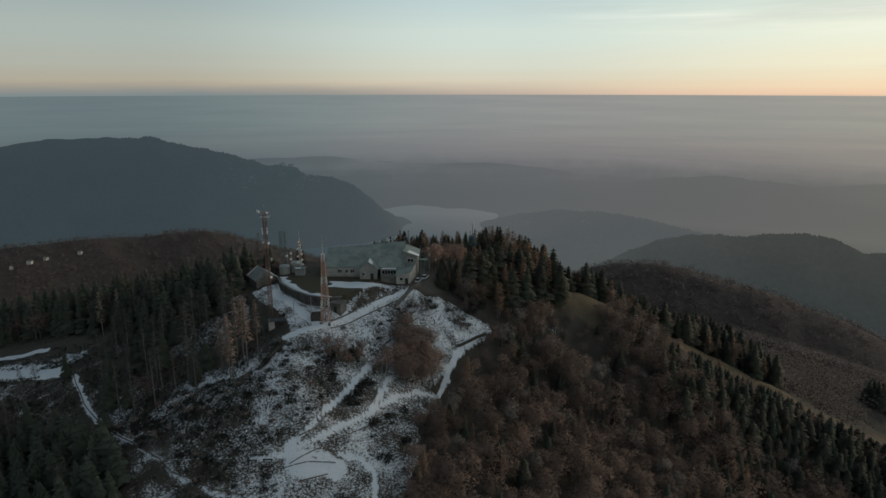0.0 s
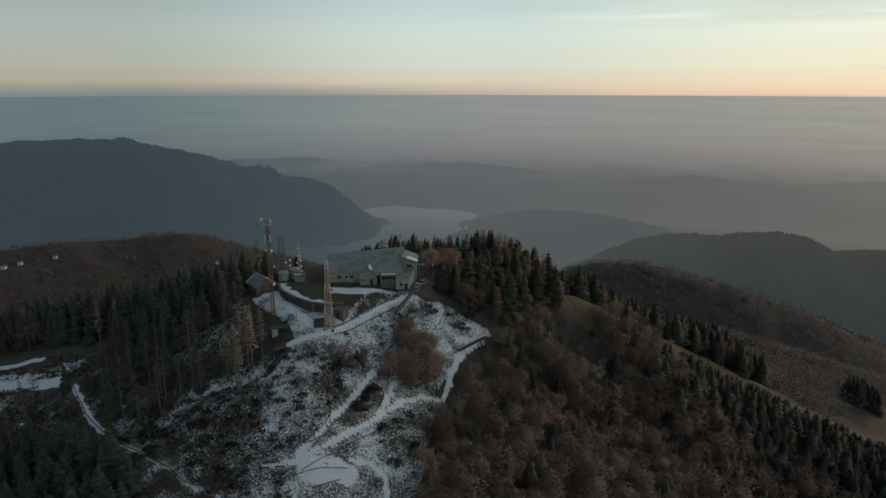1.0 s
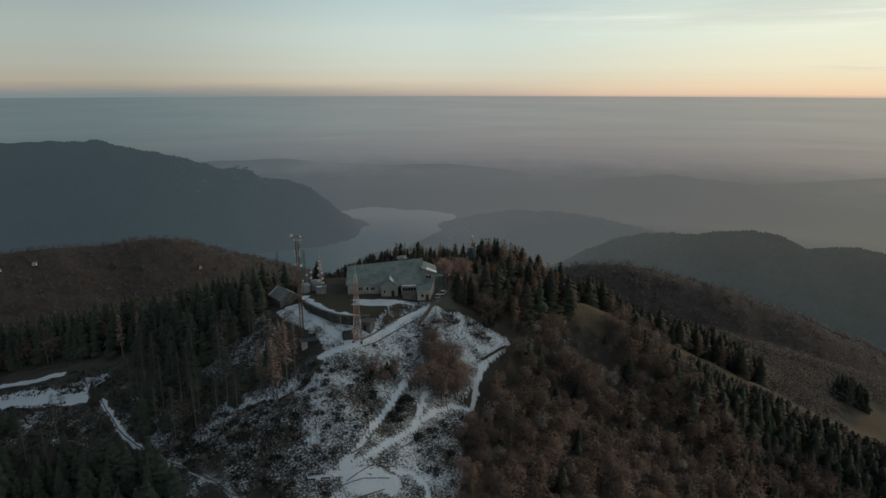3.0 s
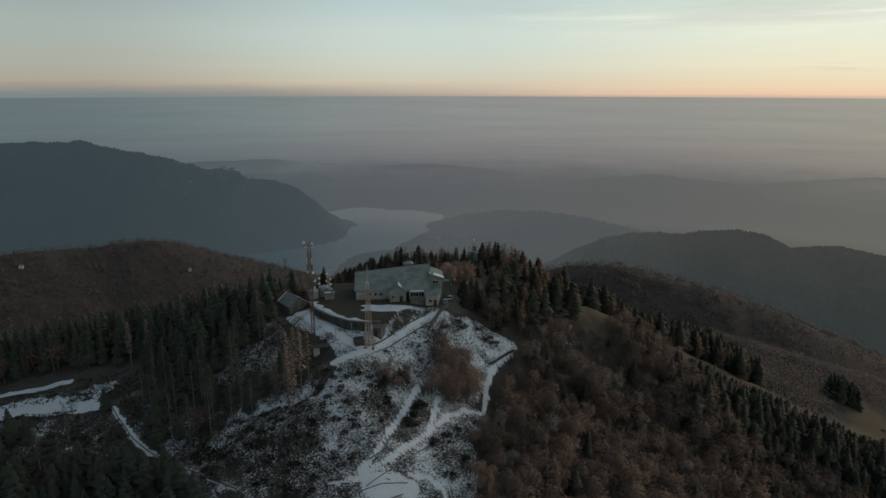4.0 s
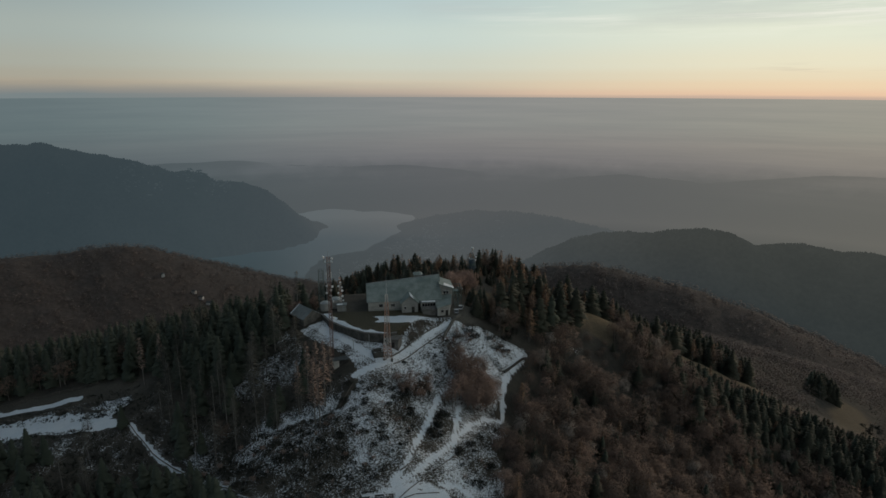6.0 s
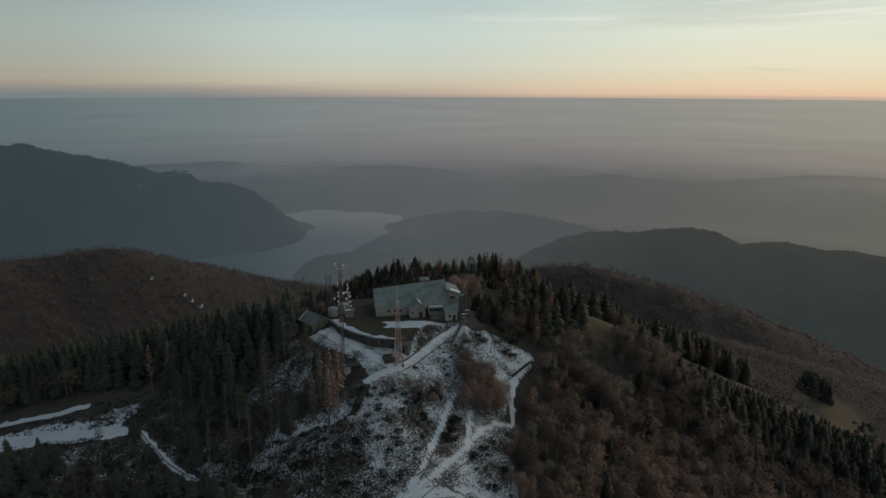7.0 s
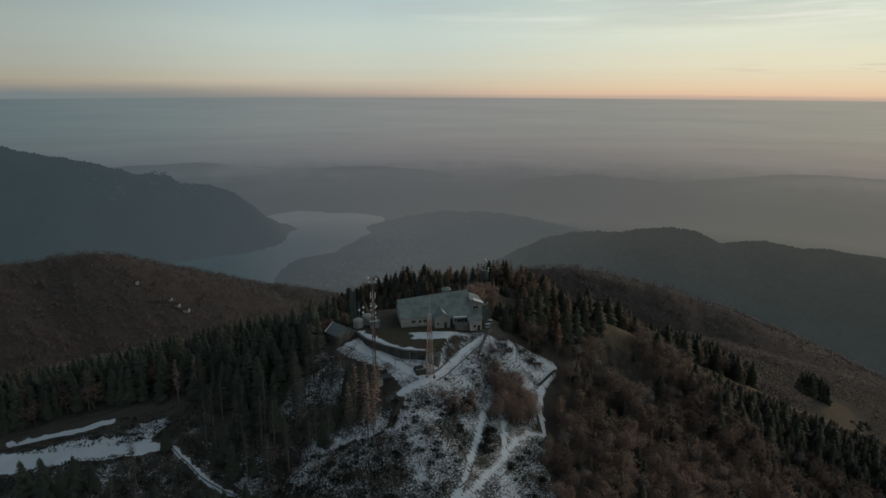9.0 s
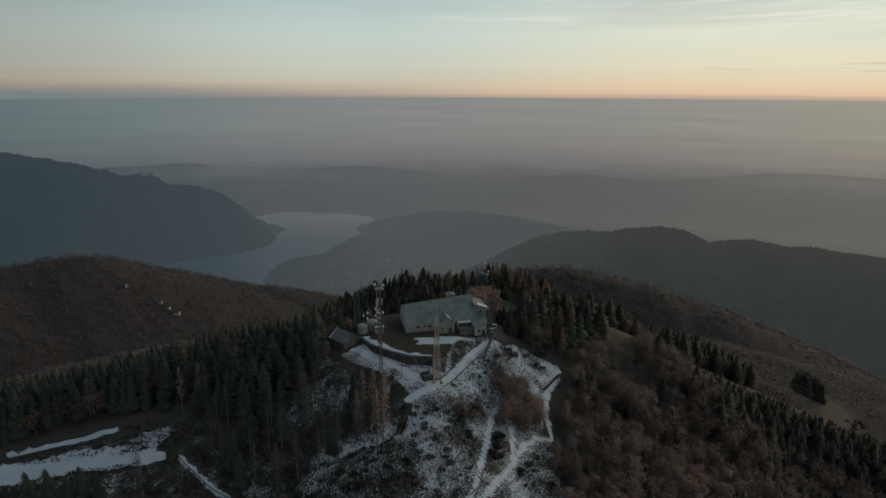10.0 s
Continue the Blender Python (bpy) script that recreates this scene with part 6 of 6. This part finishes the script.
# ---- ways: benches, logs, fences, poles, stones ----
def build_wayside():
    def slab_bench(x, y, turn, long):
        b = thing("slab_bench", (x, y, floor_at(x, y)), "long dark wooden bench on short legs in the snow", "bench", "benches by the trail", turn)
        part("seat", box(-long / 2, long / 2, -0.24, 0.24, 0.40, 0.50, soft=0.02), DARKWOOD, b)
        for s in (-0.4, 0.4):
            part("leg", box(s * long - 0.08, s * long + 0.08, -0.2, 0.2, -0.4, 0.398), DARKWOOD, b)
    for x, y, l in ((-45.6, 140.7, 3.6), (-46.3, 139.3, 2.4), (-42.6, 139.6, 2.4), (-42.6, 138.0, 2.5)):
        slab_bench(x, y, 2, l)

    def log_line(line, name, label, r=0.11):
        for p, q in zip(line[:-1], line[1:]):
            n = max(1, int(math.dist(p, q) / 3.2))
            for k in range(n):
                a = [p[i] + (q[i] - p[i]) * (k + 0.04) / n for i in (0, 1)]
                b = [p[i] + (q[i] - p[i]) * (k + 0.96) / n for i in (0, 1)]
                t = thing(name, (a[0], a[1], floor_at(*a)), label, "log", "edging logs along the trails")
                part("stem", rod((0, 0, r), (b[0] - a[0], b[1] - a[1], floor_at(*b) - floor_at(*a) + r), r, n=7), WOOD, t)
    edge = lambda line, off: [(x + off, y - off * 0.9) for x, y in line]
    log_line(edge(TRAIL_2[:-1], 2.2), "edging_log", "weathered log edging the snowy trail")
    log_line([(-46, 136.8), (-39.5, 137.6), (-33, 140.4), (-26.2, 141.6)], "edging_log", "weathered log edging the snowy trail")
    log_line(edge(TRACK_WEST, -1.8), "edging_log", "weathered log edging the forest track", 0.16)
    # timbers that hold the bank between terrace and road
    for k in range(6):
        u = 0.8 + 1.35 * k
        log_line([(-30.2 + 0.15 * u, 200.6 + u), (-26.5 + 0.05 * u, 204.2 + u * 0.95), (-22.6 - 0.1 * u, 208.0 + u * 0.75)], "bank_timber", "brown weathered timber holding the snowy bank", 0.13)
    for x, y, t, l in ((-53.5, 172.0, 62, 9), (-36.5, 146.8, 40, 5), (-84, 168, 30, 6), (-74, 163, 55, 5), (-128, 196, 4, 3), (-34, 135, 25, 7), (-62, 160, 60, 4)):
        c = (x + l * math.cos(radians(t)), y + l * math.sin(radians(t)))
        ob = thing("fallen_log", (x, y, floor_at(x, y)), "fallen bare log lying on the snowy slope", "log", "fallen logs on the slope")
        part("stem", rod((0, 0, 0.2), (c[0] - x, c[1] - y, floor_at(*c) - floor_at(x, y) + 0.2), 0.2, n=7, r1=0.12), WOOD, ob)

    def fence(line, label, gap=2.6):
        f = thing("rail_fence", (0, 0, 0), label, "fence")
        posts = []
        for p, q in zip(line[:-1], line[1:]):
            n = max(1, round(math.dist(p, q) / gap))
            posts += [(p[0] + (q[0] - p[0]) * k / n, p[1] + (q[1] - p[1]) * k / n) for k in range(n)]
        posts.append(line[-1])
        for p in posts:
            part("post", rod((*p, floor_at(*p) - 0.4), (*p, floor_at(*p) + 1.15), 0.075, n=6), WOOD, f)
        for p, q in zip(posts[:-1], posts[1:]):
            for z in (0.55, 1.02):
                part("rail", rod((*p, floor_at(*p) + z), (*q, floor_at(*q) + z), 0.055, n=5), WOOD, f)
    fence([(-205, 236.5), (-193, 235.2), (-172, 233.4), (-146.5, 230.6)], "weathered wooden rail fence above the snowfield")
    fence([(-107, 213.6), (-96, 207.5), (-85, 201.5), (-75.4, 196.0)], "snow-topped wooden rail fence in the larch wood")

    # power line over the meadow
    poles = [(52, 245.5), (91, 254.5), (112, 256.5), (126, 258), (150, 256)]
    for x, y in poles:
        p = thing("utility_pole", (x, y, floor_at(x, y)), "slim wooden utility pole on the grassy ridge", "pole", "poles of the power line")
        part("pole", rod((0, 0, -0.8), (0, 0, 5.2), 0.15, n=7, r1=0.11), WOOD, p)
        part("crossarm", box(-0.7, 0.7, -0.06, 0.06, 4.8, 4.95), WOOD, p)
        for s in (-0.6, 0.6):
            part("insulator", rod((s, 0, 4.95), (s, 0, 5.15), 0.05), DISH, p)
    for a, b in zip(poles[:-1], poles[1:]):
        ob = thing("power_cable", (a[0], a[1], floor_at(*a) + 5.1), "slack dark cable between two poles", "cable", "cables of the power line")
        end = Vector((b[0] - a[0], b[1] - a[1], floor_at(*b) - floor_at(*a)))
        for s in (-0.6, 0.6):
            bm = bmesh.new()
            last = Vector((s, 0, 0))
            for k in range(1, 9):
                f = k / 8
                p = end * f + Vector((s, 0, -1.6 * 4 * f * (1 - f) * 0.5))
                rod(last, p, 0.03, bm, 3)
                last = p
            part("wire", bm, DARKWOOD, ob)

    # boulders edging the snowfield
    rng = random.Random(31)
    shapes = []
    for k in range(5):
        bm = bmesh.new()
        bmesh.ops.create_icosphere(bm, subdivisions=1, radius=0.5)
        for v in bm.verts:
            v.co *= rng.uniform(0.72, 1.15)
            v.co.z *= 0.72
        me = bpy.data.meshes.new("boulder")
        bm.to_mesh(me)
        bm.free()
        me.materials.append(STONE)
        shapes.append(me)
    row = [(-190, 227.5), (-183.4, 226.0), (-165, 222.6), (-145.9, 217.5), (-136, 211.5)]
    for p, q in zip(row[:-1], row[1:]):
        n = int(math.dist(p, q) / 1.15)
        for k in range(n):
            s = (k + rng.uniform(0.2, 0.8)) / n
            x, y, size = p[0] + (q[0] - p[0]) * s + rng.uniform(-0.3, 0.3), p[1] + (q[1] - p[1]) * s + rng.uniform(-0.4, 0.4), rng.uniform(0.7, 1.3)
            ob = tagged(new("boulder", shapes[rng.randrange(5)]), "rough grey boulder in a row above the snowfield", "boulder", "boulders edging the snowfield")
            ob.matrix_basis = Matrix.Translation((x, y, floor_at(x, y) + 0.15 * size)) @ Matrix.Rotation(rng.uniform(0, 6), 4, "Z") @ Matrix.Diagonal((size, size, size, 1))


build_wayside()


def small_houses():
    """Farmsteads on the brown hill to the west."""
    spots = [(-411, 1184, 20, 6), (-352, 1160, 60, 5.5), (-322, 1142, 75, 8), (-338, 1150, 70, 6), (-712, 1030, 10, 7), (-728, 1006, 30, 5.5), (-698, 1052, 0, 5.5), (-660, 1090, 12, 6)]
    for x, y, t, w in spots:
        gabled_cabin("farmhouse", (x, y, floor_at(x, y) + 1.5), t, w, w * 1.3, 4.0, 6.0, WHITE, SLATE, "pale farmhouse with a dark roof on the brown hill", False, "farmhouses on the far hillside")


small_houses()


def tufts():
    """Heather, bramble and tussocks that stick out of the snow."""
    rng = np.random.RandomState(17)
    n = 42000
    x, y = rng.uniform(-200, 20, n), rng.uniform(112, 232, n)
    keep = (inside(x, y, NOSE) | inside(x, y, CLEARING_WEST) | inside(x, y, LARCH_FLOOR)) & ~inside(x, y, TERRACE_WALL + [(-20, 246), (-60, 246)])
    for line, room in ((ROAD, 2.4), (SIDE_ROAD, 4.0), (TRAIL_1, 2.0), (TRAIL_2, 2.2), (TRAIL_3, 2.4), (TRAIL_4, 1.6), (PATH_EAST, 2.2), (TRACK_WEST, 1.8), (SNOWFIELD, 4.5), (STRIP_WEST, 2.5)):
        keep &= to_line(x, y, line)[0] > room
    keep &= to_line(x, y, [(-38, 139), (-25, 140)])[0] > 4.5
    keep &= (rough(x, y, 9, 3) + 0.6 * rough(x, y, 3.5, 4)) > rng.uniform(-0.9, 0.9, n)
    x, y = x[keep], y[keep]
    z = land(x, y)
    n, k = len(x), 8
    h = rng.uniform(0.20, 0.52, n) * (1 + 0.9 * rng.rand(n) ** 3) * (1 + 0.3 * (x < -52))
    a, r = rng.rand(n, k) * 6.28, rng.rand(n, k) ** 0.5
    root = np.stack([x[:, None] + 0.6 * h[:, None] * r * np.cos(a), y[:, None] + 0.6 * h[:, None] * r * np.sin(a), np.repeat(z[:, None], k, 1) - 0.05], -1)
    way = np.stack([0.6 * r * np.cos(a), 0.6 * r * np.sin(a), 0.6 + 0.4 * rng.rand(n, k)], -1) * h[:, None, None]
    side = np.stack([np.sin(a), -np.cos(a), np.zeros((n, k))], -1) * (0.16 * h)[:, None, None]
    v = np.stack([root - side, root + side, root + way], 2).reshape(-1, 3)
    me = mesh_from("heath_tufts", v, np.arange(len(v)).reshape(-1, 3), [HEATH])
    tagged(new("heath_tufts", me), "dark heather and bramble tufts sticking out of snow", "undergrowth", kind="stuff")


tufts()


def far_town():
    """The town by the lake and the villages on the far slopes, with haze painted over them."""
    rng = np.random.RandomState(23)
    # walls emit the painted haze too, a little more strongly
    pale = distance_material("hazed_distant_walls", (0.20, 0.20, 0.20), (0.60, 0.58, 0.55), clear=1.03)
    for name, n, az, el, label in (("distant_town", 900, (-5.5, 12), (-17.5, -12.6), "pale houses of a town by the lake, in haze"), ("distant_hill_village", 160, (-22, -8), (-7.6, -6.0), "scattered pale houses on the far mountain")):
        a = rng.normal(np.mean(az), (az[1] - az[0]) / 4, n)
        nest = rng.randint(0, n, n // 24)
        a = np.where(rng.rand(n) < 0.75, a[nest[rng.randint(0, len(nest), n)]] + rng.normal(0, 0.35, n), a)
        if name == "distant_town":
            e = rng.uniform(el[0], el[1], n)
            d = (EYE0[2] - LAKE_Z) / np.tan(np.radians(-e))
            ok = a > -5.6 + (e + 17.5) * 2.4
            a, d = a[ok], d[ok]
        else:
            d = rng.normal(4880, 60, n)
        x, y = EYE0[0] + d * np.sin(np.radians(a)), EYE0[1] + d * np.cos(np.radians(a))
        z = land(x, y)
        ok = z < -700 if name == "distant_town" else z > -800
        x, y, z = x[ok], y[ok], z[ok]
        n = len(x)
        w = rng.uniform(7, 16, n) * np.where(rng.rand(n) < 0.06, 2.6, 1)
        t = rng.rand(n) * 3.14
        h = rng.uniform(5, 10, n)
        c = np.array([(-1, -1, 0), (1, -1, 0), (1, 1, 0), (-1, 1, 0), (-1, 0, 1.0), (1, 0, 1.0), (-1, -1, .6), (1, -1, .6), (1, 1, .6), (-1, 1, .6)])
        ct, st = np.cos(t)[:, None], np.sin(t)[:, None]
        ux, uy = c[:, 0] * w[:, None] / 2, c[:, 1] * w[:, None] * 0.36
        p = nearer(x[:, None] + ct * ux - st * uy, y[:, None] + st * ux + ct * uy, z[:, None] - 1 + c[:, 2] * (h[:, None] + 1))
        quads = np.array([(0, 1, 7, 6), (1, 2, 8, 7), (2, 3, 9, 8), (3, 0, 6, 9), (6, 7, 5, 4), (8, 9, 4, 5)])
        tri = np.vstack([quads[:, [0, 1, 2]], quads[:, [0, 2, 3]], [(7, 8, 5), (9, 6, 4)]])
        tris = (tri[None] + (np.arange(n) * len(c))[:, None, None]).reshape(-1, 3)
        me = mesh_from(name, p.reshape(-1, 3), tris, [pale])
        tagged(new(name, me), label, "town", kind="stuff")


far_town()
